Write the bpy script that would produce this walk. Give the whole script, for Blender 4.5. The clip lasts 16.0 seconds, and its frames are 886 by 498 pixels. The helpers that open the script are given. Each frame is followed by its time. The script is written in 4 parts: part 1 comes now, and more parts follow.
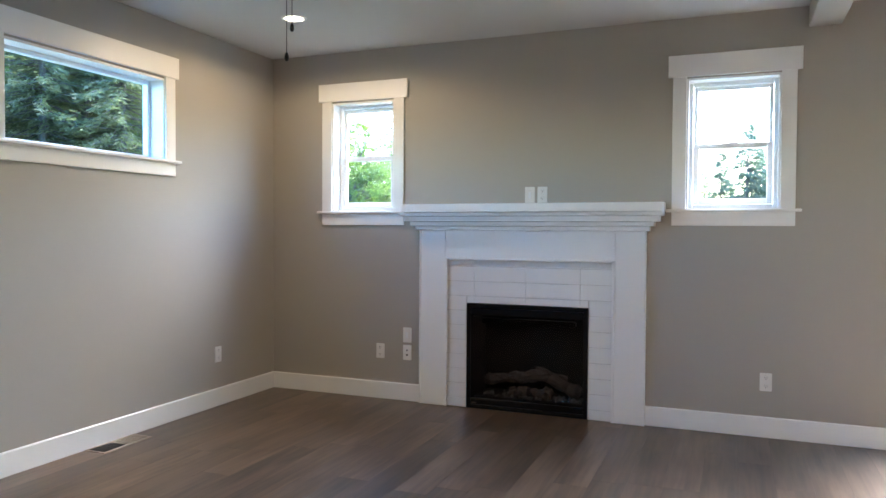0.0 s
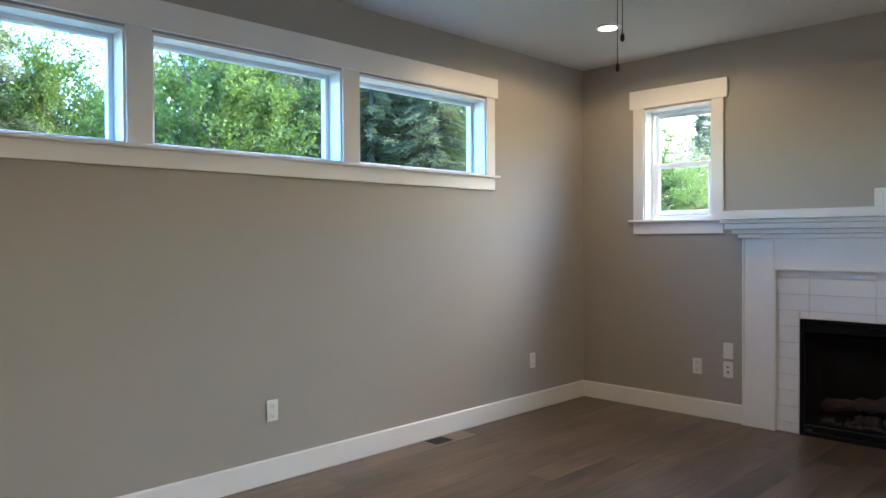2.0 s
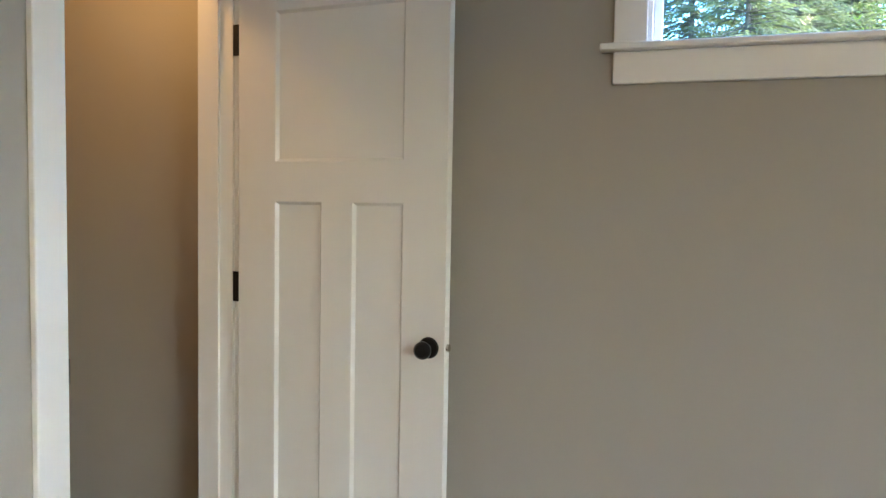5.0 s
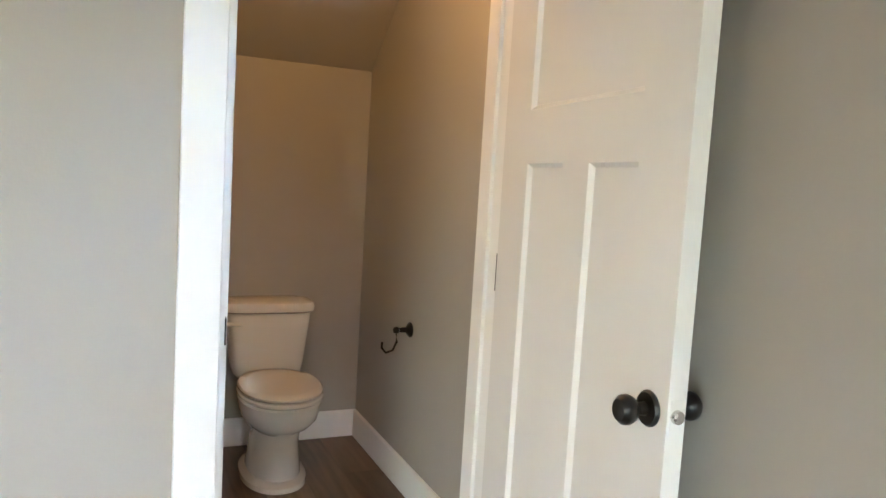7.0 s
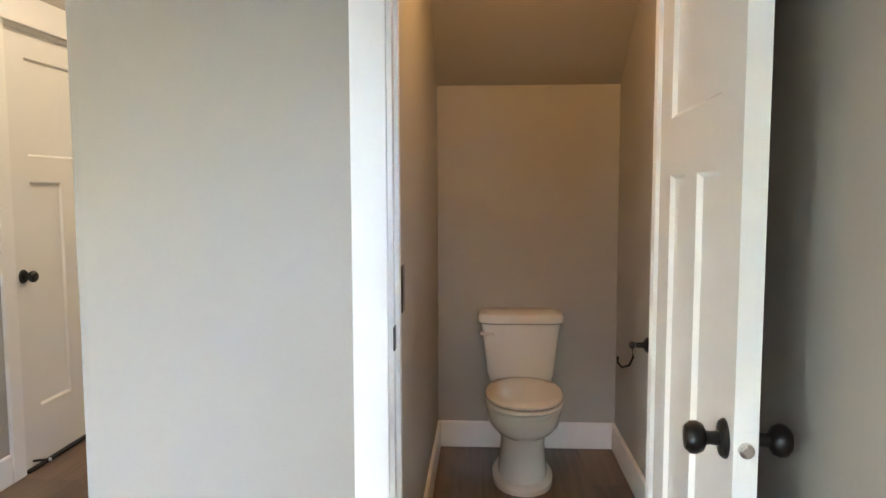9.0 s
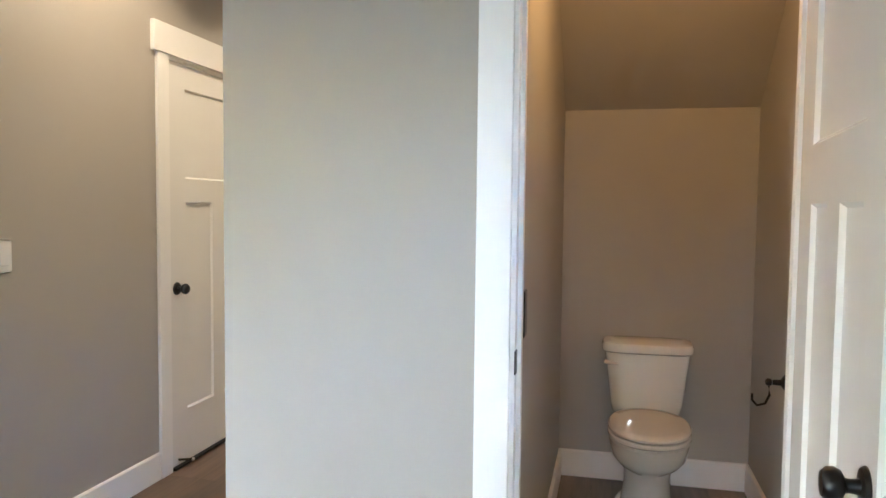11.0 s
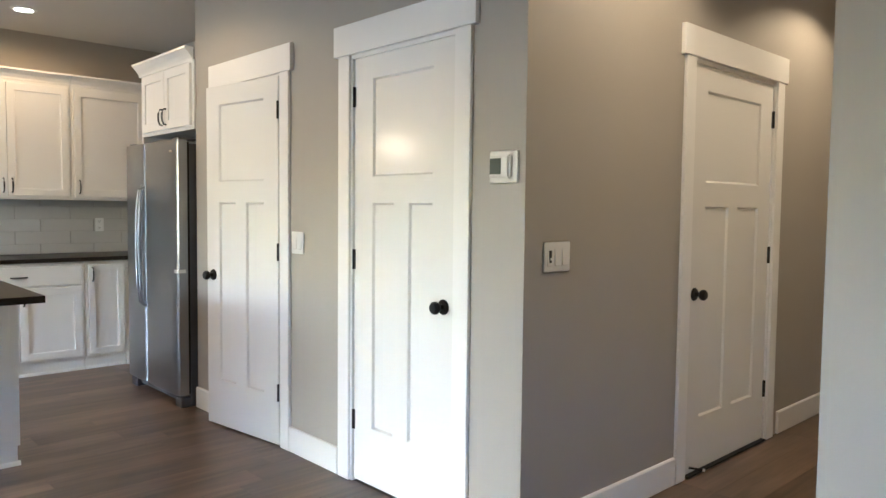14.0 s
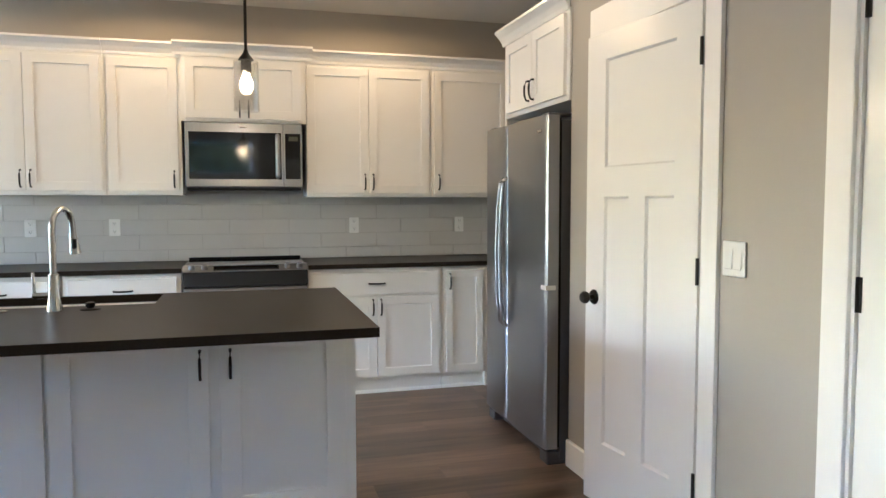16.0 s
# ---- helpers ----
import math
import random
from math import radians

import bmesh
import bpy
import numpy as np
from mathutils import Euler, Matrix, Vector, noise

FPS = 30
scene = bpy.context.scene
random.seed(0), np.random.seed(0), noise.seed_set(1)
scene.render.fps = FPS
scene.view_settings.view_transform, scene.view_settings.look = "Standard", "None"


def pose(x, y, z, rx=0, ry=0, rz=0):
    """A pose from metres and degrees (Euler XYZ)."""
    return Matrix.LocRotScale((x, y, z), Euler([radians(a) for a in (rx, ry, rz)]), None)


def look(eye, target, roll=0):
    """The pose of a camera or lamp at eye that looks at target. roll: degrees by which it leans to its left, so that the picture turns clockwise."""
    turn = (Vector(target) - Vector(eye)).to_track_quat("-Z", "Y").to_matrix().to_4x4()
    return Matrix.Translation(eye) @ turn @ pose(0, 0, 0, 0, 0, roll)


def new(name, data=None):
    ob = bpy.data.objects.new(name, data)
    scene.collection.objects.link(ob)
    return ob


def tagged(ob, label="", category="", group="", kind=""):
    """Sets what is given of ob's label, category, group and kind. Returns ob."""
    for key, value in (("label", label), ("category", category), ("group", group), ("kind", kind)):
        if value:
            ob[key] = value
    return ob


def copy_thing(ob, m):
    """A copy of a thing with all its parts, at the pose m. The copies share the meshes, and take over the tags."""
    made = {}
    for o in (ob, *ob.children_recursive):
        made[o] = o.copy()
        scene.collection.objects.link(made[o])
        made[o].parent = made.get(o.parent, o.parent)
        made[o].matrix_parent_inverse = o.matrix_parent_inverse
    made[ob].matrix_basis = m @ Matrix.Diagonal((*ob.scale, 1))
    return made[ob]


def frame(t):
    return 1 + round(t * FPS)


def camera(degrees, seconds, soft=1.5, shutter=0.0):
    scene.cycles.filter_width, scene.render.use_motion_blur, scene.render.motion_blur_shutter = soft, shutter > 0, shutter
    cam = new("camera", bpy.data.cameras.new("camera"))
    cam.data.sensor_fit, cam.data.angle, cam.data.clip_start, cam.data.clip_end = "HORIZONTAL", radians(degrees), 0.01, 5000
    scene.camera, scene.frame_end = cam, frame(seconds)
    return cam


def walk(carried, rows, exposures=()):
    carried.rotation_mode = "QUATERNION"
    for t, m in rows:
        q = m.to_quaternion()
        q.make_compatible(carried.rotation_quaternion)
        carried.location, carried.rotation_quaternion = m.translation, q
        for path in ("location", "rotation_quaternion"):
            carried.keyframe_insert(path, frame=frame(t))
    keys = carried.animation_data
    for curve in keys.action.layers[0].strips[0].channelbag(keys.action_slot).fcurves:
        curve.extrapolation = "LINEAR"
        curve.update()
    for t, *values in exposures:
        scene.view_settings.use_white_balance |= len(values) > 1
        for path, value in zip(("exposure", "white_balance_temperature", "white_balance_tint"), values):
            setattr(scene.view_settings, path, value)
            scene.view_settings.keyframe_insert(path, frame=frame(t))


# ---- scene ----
cam = camera(63.2, 16.0)
PATH = [
    (0, (3.607, -5.085, 1.331), (2.855, -3.232, 1.28), 0.3),
    (0.5, (3.585, -5.095, 1.329), (2.672, -3.316, 1.282), 0.3),
    (1, (3.533, -5.13, 1.332), (2.459, -3.444, 1.291), 0.1),
    (1.5, (3.494, -5.158, 1.338), (2.251, -3.591, 1.306), -0.1),
    (2, (3.471, -5.172, 1.342), (2.06, -3.755, 1.314), -0.3),
    (2.5, (3.43, -5.188, 1.341), (1.851, -3.961, 1.308), -0.2),
    (3, (3.287, -5.219, 1.334), (1.543, -4.241, 1.289), -0.0),
    (3.5, (3.063, -5.143, 1.324), (1.172, -4.493, 1.268), 0.3),
    (4, (2.744, -5.024, 1.302), (0.762, -4.764, 1.252), 0.6),
    (4.5, (2.417, -5.004, 1.352), (0.424, -5.132, 1.256), 1.2),
    (5, (2.069, -4.89, 1.345), (0.161, -5.479, 1.232), 1.0),
    (7.5, (0.74, -4.517, 1.295), (0.253, -6.447, 1.095), 2.7),
    (8, (0.592, -4.437, 1.319), (0.397, -6.417, 1.117), 1.1),
    (10.5, (0.498, -4.422, 1.339), (0.819, -6.392, 1.21), 0.6),
    (11, (0.51, -4.407, 1.34), (0.965, -6.352, 1.227), 0.6),
    (11.5, (0.539, -4.384, 1.345), (1.148, -6.286, 1.241), 0.7),
    (12, (0.575, -4.345, 1.353), (1.398, -6.165, 1.264), 0.4),
    (12.5, (0.614, -4.294, 1.346), (1.604, -6.03, 1.278), 0.3),
    (13, (0.675, -4.24, 1.348), (1.818, -5.88, 1.275), 0.3),
    (13.5, (0.745, -4.225, 1.349), (2.05, -5.738, 1.261), 0.4),
    (14, (0.894, -4.279, 1.333), (2.353, -5.643, 1.221), 0.6),
    (14.5, (1.143, -4.371, 1.335), (2.759, -5.541, 1.189), 0.8),
    (15, (1.443, -4.465, 1.326), (3.224, -5.359, 1.161), 0.5),
    (15.5, (1.782, -4.587, 1.327), (3.661, -5.255, 1.173), 0.1),
    (16, (2.178, -4.752, 1.334), (4.1, -5.29, 1.204), -0.1),
]
walk(cam, [(t, look(eye, target, roll)) for t, eye, target, roll in PATH],
     exposures=[(0, 4.6, 5650, 9), (2.5, 4.2, 5850, 9), (4, 4.4, 5850, 9), (5.2, 4.8, 5750, 9), (7.3, 5.42, 5600, 10), (11.5, 5.4, 5250, 10), (12.5, 5.12, 5300, 10), (14, 4.82, 5250, 10), (16, 4.75, 5350, 10)])



# ---- world and light ----
world = bpy.data.worlds.new("world")
scene.world = world
world.use_nodes = True
wn, wl = world.node_tree.nodes, world.node_tree.links
bg = wn["Background"]
sky = wn.new("ShaderNodeTexSky")
sky.sky_type, sky.sun_disc = "NISHITA", False
sky.sun_elevation, sky.sun_rotation = radians(40), radians(14)
sky.air_density, sky.dust_density = 1.0, 2.0
soft_sky = wn.new("ShaderNodeHueSaturation")          # cool skylight
soft_sky.inputs["Saturation"].default_value = 1.5
wl.new(sky.outputs[0], soft_sky.inputs["Color"])
wl.new(soft_sky.outputs[0], bg.inputs["Color"])
bg.inputs["Strength"].default_value = 0.15


def lamp(name, kind, m, energy, color, **k):
    d = bpy.data.lights.new(name, kind)
    d.energy, d.color = energy, color
    for key, v in k.items():
        if key == "size":
            d.size = v
        elif key == "size_y":
            d.shape, d.size_y = "RECTANGLE", v
        elif key == "angle":
            d.angle = v
        elif key == "spot":
            d.spot_size, d.spot_blend = v, 0.3
        elif key == "radius":
            d.shadow_soft_size = v
    ob = new(name, d)
    ob.matrix_world = m
    return ob


SUN = lamp("sun", "SUN", look((2.88, 11.56, 20), (0, 0, 10)), 0.9, (1.0, 0.98, 0.96), angle=radians(55))
WARM = (1.0, 0.70, 0.38)
# skylight that enters by the patio door of the dining end
lamp("patio_daylight", "AREA", pose(5.7, 0.3, 1.1, -90, 0, 0), 1.2, (0.72, 0.89, 1.0), size=2.2, size_y=2.0)
# (3.3, -4.0) is an added, unseen can that brightens the island front
CANS = [(0.84, -0.95), (3.3, -4.0), (5.0, -5.6), (2.12, -6.95), (2.12, -8.9), (6.9, -5.68), (6.9, -4.2), (6.9, -2.75)]
for cx, cy in CANS:
    kitchen = cx > 6
    lamp("can_light", "SPOT", pose(cx, cy, 2.735), 1.25 if kitchen else 0.9 if cx > 4.5 else 2.1, (1.0, 0.62, 0.28) if kitchen else WARM,
         spot=radians(176 if kitchen else 170 if cy > -5 else 145), radius=0.06)
lamp("powder_light", "POINT", pose(0.36, -6.62, 2.25), 0.40, (1.0, 0.53, 0.17), radius=0.06)
lamp("pendant_glow", "POINT", pose(5.3, -4.783, 1.81), 0.6, WARM, radius=0.02)

# ---- materials ----


def mat(name, color, rough=0.5, metal=0.0, var=0.06, scale=6.0, bump=0.0, bscale=200.0, spec=0.5, coat=0.0, island=False, stretch=None, rvar=0.015):
    m = bpy.data.materials.new(name)
    m.use_nodes = True
    n, l = m.node_tree.nodes, m.node_tree.links
    b = n["Principled BSDF"]
    b.inputs["Roughness"].default_value, b.inputs["Metallic"].default_value = rough, metal
    b.inputs["Specular IOR Level"].default_value = spec
    b.inputs["Coat Weight"].default_value = coat
    geo = n.new("ShaderNodeNewGeometry")
    src = geo.outputs["Position"]
    if stretch:
        mp = n.new("ShaderNodeMapping")
        mp.inputs["Scale"].default_value = stretch
        l.new(src, mp.inputs["Vector"])
        src = mp.outputs[0]
    big = n.new("ShaderNodeTexNoise")
    big.inputs["Scale"].default_value, big.inputs["Detail"].default_value = scale, 6
    l.new(src, big.inputs["Vector"])
    ramp = n.new("ShaderNodeMixRGB")
    ramp.inputs[1].default_value = (*[c * (1 - var) for c in color], 1)
    ramp.inputs[2].default_value = (*[min(1, c * (1 + var)) for c in color], 1)
    l.new(big.outputs["Fac"], ramp.inputs[0])
    out = ramp.outputs[0]
    if island:
        hs = n.new("ShaderNodeHueSaturation")
        mr = n.new("ShaderNodeMapRange")
        mr.inputs["To Min"].default_value, mr.inputs["To Max"].default_value = 0.75, 1.25
        l.new(geo.outputs["Random Per Island"], mr.inputs[0])
        l.new(mr.outputs[0], hs.inputs["Value"])
        l.new(out, hs.inputs["Color"])
        out = hs.outputs[0]
    l.new(out, b.inputs["Base Color"])
    rr = n.new("ShaderNodeMapRange")
    rr.inputs["To Min"].default_value, rr.inputs["To Max"].default_value = max(0.02, rough - rvar), min(1, rough + rvar)
    l.new(big.outputs["Fac"], rr.inputs[0])
    l.new(rr.outputs[0], b.inputs["Roughness"])
    if bump:
        fine = n.new("ShaderNodeTexNoise")
        fine.inputs["Scale"].default_value, fine.inputs["Detail"].default_value = bscale, 3
        l.new(src, fine.inputs["Vector"])
        bp = n.new("ShaderNodeBump")
        bp.inputs["Strength"].default_value, bp.inputs["Distance"].default_value = bump, 0.002
        l.new(fine.outputs["Fac"], bp.inputs["Height"])
        l.new(bp.outputs[0], b.inputs["Normal"])
    return m


M_WALL = mat("wall_paint", (0.40, 0.371, 0.327), 0.6, var=0.025, scale=1.5, bump=0.25, bscale=90)
M_CEIL = mat("ceiling_paint", (0.60, 0.585, 0.55), 0.8, var=0.02, scale=1.2, bump=0.4, bscale=70)
M_TRIM = mat("trim_paint", (0.86, 0.85, 0.83), 0.35, var=0.015, scale=3, bump=0.04, bscale=60)
M_DOOR = mat("door_paint", (0.85, 0.84, 0.815), 0.22, var=0.015, scale=3, bump=0.05, bscale=80)
M_CAB = mat("cabinet_paint", (0.85, 0.84, 0.81), 0.33, var=0.015, scale=3, bump=0.03, bscale=60)
M_VINYL = mat("white_vinyl", (0.82, 0.84, 0.85), 0.35, var=0.01)
M_PLATE = mat("white_plastic", (0.80, 0.79, 0.76), 0.3, var=0.01)
M_SLOT = mat("dark_slot", (0.05, 0.05, 0.05), 0.5)
M_BLACK = mat("oil_rubbed_bronze", (0.009, 0.008, 0.0075), 0.32, metal=0.1, var=0.25, scale=30, spec=0.35)
M_IRON = mat("black_steel", (0.006, 0.006, 0.007), 0.35, var=0.2, scale=12, spec=0.12)
M_DARK = mat("firebox_lining", (0.006, 0.006, 0.007), 0.6, var=0.3, scale=10)
M_TILE = mat("white_tile", (0.84, 0.835, 0.82), 0.16, var=0.03, scale=4, bump=0.03, bscale=25)
M_SPLASH = mat("splash_tile", (0.56, 0.54, 0.51), 0.14, var=0.04, scale=4, bump=0.03, bscale=25)
M_GROUT = mat("grout", (0.62, 0.60, 0.58), 0.85, var=0.06, scale=30)
M_GROUT2 = mat("splash_grout", (0.44, 0.42, 0.39), 0.8, var=0.05, scale=30)
M_STEEL = mat("brushed_steel", (0.34, 0.35, 0.37), 0.3, metal=1.0, var=0.06, scale=8, bump=0.012, bscale=14, stretch=(60, 60, 0.6))
M_NICKEL = mat("brushed_nickel", (0.62, 0.59, 0.55), 0.24, metal=1.0, var=0.05, scale=40)
M_FRSIDE = mat("fridge_side", (0.07, 0.07, 0.075), 0.45, var=0.08, scale=40)
M_GLASSB = mat("black_glass", (0.008, 0.008, 0.01), 0.05, var=0.1, spec=1.0)
M_STONE = mat("dark_quartz", (0.022, 0.018, 0.015), 0.33, var=0.35, scale=120, bump=0.02, bscale=300, spec=0.08)
M_CERAMIC = mat("bone_ceramic", (0.74, 0.68, 0.58), 0.1, var=0.015, scale=3, coat=0.5)
M_LOG = mat("charred_log", (0.11, 0.09, 0.08), 0.9, var=0.7, scale=28, bump=0.8, bscale=60)
M_EMBER = mat("ember_media", (0.16, 0.155, 0.15), 0.4, var=0.8, scale=40, island=True)
M_BRASS = mat("register_bronze", (0.38, 0.31, 0.25), 0.4, metal=0.3, var=0.15, scale=20)
M_BARK = mat("bark", (0.085, 0.078, 0.068), 0.95, var=0.5, scale=5, bump=0.8, bscale=30)
M_GRASS = mat("grass_ground", (0.06, 0.085, 0.045), 0.95, var=0.4, scale=0.4, bump=0.5, bscale=8)
M_SIDING = mat("siding", (0.35, 0.36, 0.36), 0.7, var=0.05)
M_LCD = mat("lcd_screen", (0.11, 0.12, 0.10), 0.15, var=0.05)
M_RUBBER = mat("white_rubber", (0.75, 0.75, 0.73), 0.6)


def leaf_mat(name, color):
    m = mat(name, color, 0.7, var=0.35, scale=0.8, island=True)
    n, l = m.node_tree.nodes, m.node_tree.links
    b, o = n["Principled BSDF"], n["Material Output"]
    tr = n.new("ShaderNodeBsdfTranslucent")
    tr.inputs["Color"].default_value = (color[0] * 1.4, color[1] * 1.5, color[2], 1)
    mx = n.new("ShaderNodeMixShader")
    mx.inputs[0].default_value = 0.5
    l.new(b.outputs[0], mx.inputs[1]), l.new(tr.outputs[0], mx.inputs[2]), l.new(mx.outputs[0], o.inputs["Surface"])
    return m


M_FIR = leaf_mat("fir_needles", (0.115, 0.125, 0.07))
M_FIR2 = leaf_mat("cedar_needles", (0.125, 0.135, 0.07))
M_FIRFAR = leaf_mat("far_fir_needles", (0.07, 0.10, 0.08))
M_LEAF = leaf_mat("spring_leaves", (0.085, 0.125, 0.028))
M_LEAF2 = leaf_mat("pale_leaves", (0.14, 0.14, 0.085))


def glass_mat(name, tint=(1, 1, 1), gloss=0.003):
    m = bpy.data.materials.new(name)
    m.use_nodes = True
    n, l = m.node_tree.nodes, m.node_tree.links
    n.remove(n["Principled BSDF"])
    t, g, x = n.new("ShaderNodeBsdfTransparent"), n.new("ShaderNodeBsdfGlossy"), n.new("ShaderNodeMixShader")
    t.inputs["Color"].default_value = (*tint, 1)
    g.inputs["Roughness"].default_value = 0.01
    x.inputs[0].default_value = gloss
    l.new(t.outputs[0], x.inputs[1]), l.new(g.outputs[0], x.inputs[2])
    l.new(x.outputs[0], n["Material Output"].inputs["Surface"])
    return m


M_GLASS = glass_mat("window_glass", (0.97, 1.0, 0.99))
M_JAR = glass_mat("clear_jar_glass", (0.97, 0.965, 0.955), 0.14)


def glow(name, color, strength):
    m = bpy.data.materials.new(name)
    m.use_nodes = True
    b = m.node_tree.nodes["Principled BSDF"]
    b.inputs["Base Color"].default_value = (0.9, 0.9, 0.9, 1)
    b.inputs["Emission Color"].default_value = (*color, 1)
    b.inputs["Emission Strength"].default_value = strength
    return m


M_CANGLOW = glow("can_diffuser", (1.0, 0.86, 0.62), 0.6)
M_BULB = glow("bulb_glow", (1.0, 0.66, 0.26), 0.2)


def plank_mat():
    m = bpy.data.materials.new("vinyl_plank")
    m.use_nodes = True
    n, l = m.node_tree.nodes, m.node_tree.links
    b = n["Principled BSDF"]
    geo, info = n.new("ShaderNodeNewGeometry"), n.new("ShaderNodeObjectInfo")
    comb, mul = n.new("ShaderNodeVectorMath"), n.new("ShaderNodeMath")
    mul.operation, mul.inputs[1].default_value = "MULTIPLY", 37.0
    l.new(info.outputs["Random"], mul.inputs[0])
    comb.operation = "ADD"
    l.new(geo.outputs["Position"], comb.inputs[0]), l.new(mul.outputs[0], comb.inputs[1])

    def noise_tex(scale3, scale, detail, dist=0.0):
        mp, t = n.new("ShaderNodeMapping"), n.new("ShaderNodeTexNoise")
        mp.inputs["Scale"].default_value = scale3
        t.inputs["Scale"].default_value, t.inputs["Detail"].default_value, t.inputs["Distortion"].default_value = scale, detail, dist
        l.new(comb.outputs[0], mp.inputs["Vector"]), l.new(mp.outputs[0], t.inputs["Vector"])
        return t
    grain = noise_tex((15, 0.9, 1), 2.6, 4, 0.2)
    cloud = noise_tex((4.5, 1.0, 1), 1.3, 3, 0.4)
    knot = noise_tex((5.0, 3.2, 1), 1.4, 2, 0.3)
    r1 = n.new("ShaderNodeValToRGB")
    e = r1.color_ramp.elements
    e[0].position, e[0].color = 0.32, (0.05, 0.032, 0.022, 1)
    e[1].position, e[1].color = 0.68, (0.20, 0.132, 0.088, 1)
    mixf = n.new("ShaderNodeMath")
    mixf.operation = "MULTIPLY_ADD"
    mixf.inputs[1].default_value = 0.4
    half = n.new("ShaderNodeMath")
    half.operation, half.inputs[1].default_value = "MULTIPLY", 0.60
    l.new(cloud.outputs["Fac"], half.inputs[0])
    l.new(grain.outputs["Fac"], mixf.inputs[0]), l.new(half.outputs[0], mixf.inputs[2])
    l.new(mixf.outputs[0], r1.inputs[0])
    kr = n.new("ShaderNodeValToRGB")
    kr.color_ramp.elements[0].position, kr.color_ramp.elements[0].color = 0.2, (0.85, 0.84, 0.83, 1)
    kr.color_ramp.elements[1].position, kr.color_ramp.elements[1].color = 0.34, (1, 1, 1, 1)
    l.new(knot.outputs["Fac"], kr.inputs[0])
    k = n.new("ShaderNodeMixRGB")
    k.blend_type, k.inputs[0].default_value = "MULTIPLY", 0.5
    l.new(r1.outputs[0], k.inputs[1]), l.new(kr.outputs[0], k.inputs[2])
    hs, mr = n.new("ShaderNodeHueSaturation"), n.new("ShaderNodeMapRange")
    mr.inputs["To Min"].default_value, mr.inputs["To Max"].default_value = 0.72, 1.25
    l.new(info.outputs["Random"], mr.inputs[0]), l.new(mr.outputs[0], hs.inputs["Value"]), l.new(k.outputs[0], hs.inputs["Color"])
    l.new(hs.outputs[0], b.inputs["Base Color"])
    ro = n.new("ShaderNodeMapRange")
    ro.inputs["To Min"].default_value, ro.inputs["To Max"].default_value = 0.27, 0.33
    l.new(grain.outputs["Fac"], ro.inputs[0]), l.new(ro.outputs[0], b.inputs["Roughness"])
    return m


M_PLANK = plank_mat()

# ---- mesh helpers ----


def link(name, bm, material, smooth=False):
    bmesh.ops.recalc_face_normals(bm, faces=bm.faces)
    me = bpy.data.meshes.new(name)
    if smooth:
        for f in bm.faces:
            f.smooth = True
    bm.to_mesh(me)
    bm.free()
    me.materials.append(material)
    if smooth:
        me.set_sharp_from_angle(angle=radians(38))
    return new(name, me)


def part(name, bm, material, parent, label="", smooth=False):
    ob = link(name, bm, material, smooth)
    ob.parent = parent
    if label:
        ob["label"] = label
    return ob


def thing(name, m, label, category, group="", kind=""):
    e = new(name)
    e.empty_display_size = 0.1
    e.matrix_world = m
    return tagged(e, label, category, group, kind)


def box(bm, x0, x1, y0, y1, z0, z1, bevel=0.0, seg=1):
    r = bmesh.ops.create_cube(bm, size=1, matrix=Matrix.LocRotScale(((x0 + x1) / 2, (y0 + y1) / 2, (z0 + z1) / 2), None, (abs(x1 - x0), abs(y1 - y0), abs(z1 - z0))))
    if bevel:
        es = list({e for v in r["verts"] for e in v.link_edges})
        bmesh.ops.bevel(bm, geom=es, offset=bevel, segments=seg, affect="EDGES", clamp_overlap=True)
    return bm


def B(*a, bevel=0.0, seg=1):
    return box(bmesh.new(), *a, bevel=bevel, seg=seg)


def lathe(bm, prof, m=Matrix(), seg=20):
    """Turns (radius, height) pairs about the z axis of m."""
    rings = []
    for r, h in prof:
        rings.append([bm.verts.new(m @ Vector((r * math.cos(a), r * math.sin(a), h))) for a in (2 * math.pi * i / seg for i in range(seg))])
    for a, b in zip(rings, rings[1:]):
        for i in range(seg):
            bm.faces.new((a[i], a[(i + 1) % seg], b[(i + 1) % seg], b[i]))
    bm.faces.new(rings[0][::-1]), bm.faces.new(rings[-1])
    return bm


def loft(bm, rings, seg=28, power=2.0):
    """Rings (cx, cy, rx, ry, z), joined into one closed skin."""
    vs = []
    for cx, cy, rx, ry, z in rings:
        ring = []
        for i in range(seg):
            a = 2 * math.pi * i / seg
            c, s = math.cos(a), math.sin(a)
            ring.append(bm.verts.new((cx + rx * math.copysign(abs(c) ** (2 / power), c), cy + ry * math.copysign(abs(s) ** (2 / power), s), z)))
        vs.append(ring)
    for a, b in zip(vs, vs[1:]):
        for i in range(seg):
            bm.faces.new((a[i], a[(i + 1) % seg], b[(i + 1) % seg], b[i]))
    bm.faces.new(vs[0][::-1]), bm.faces.new(vs[-1])
    return bm


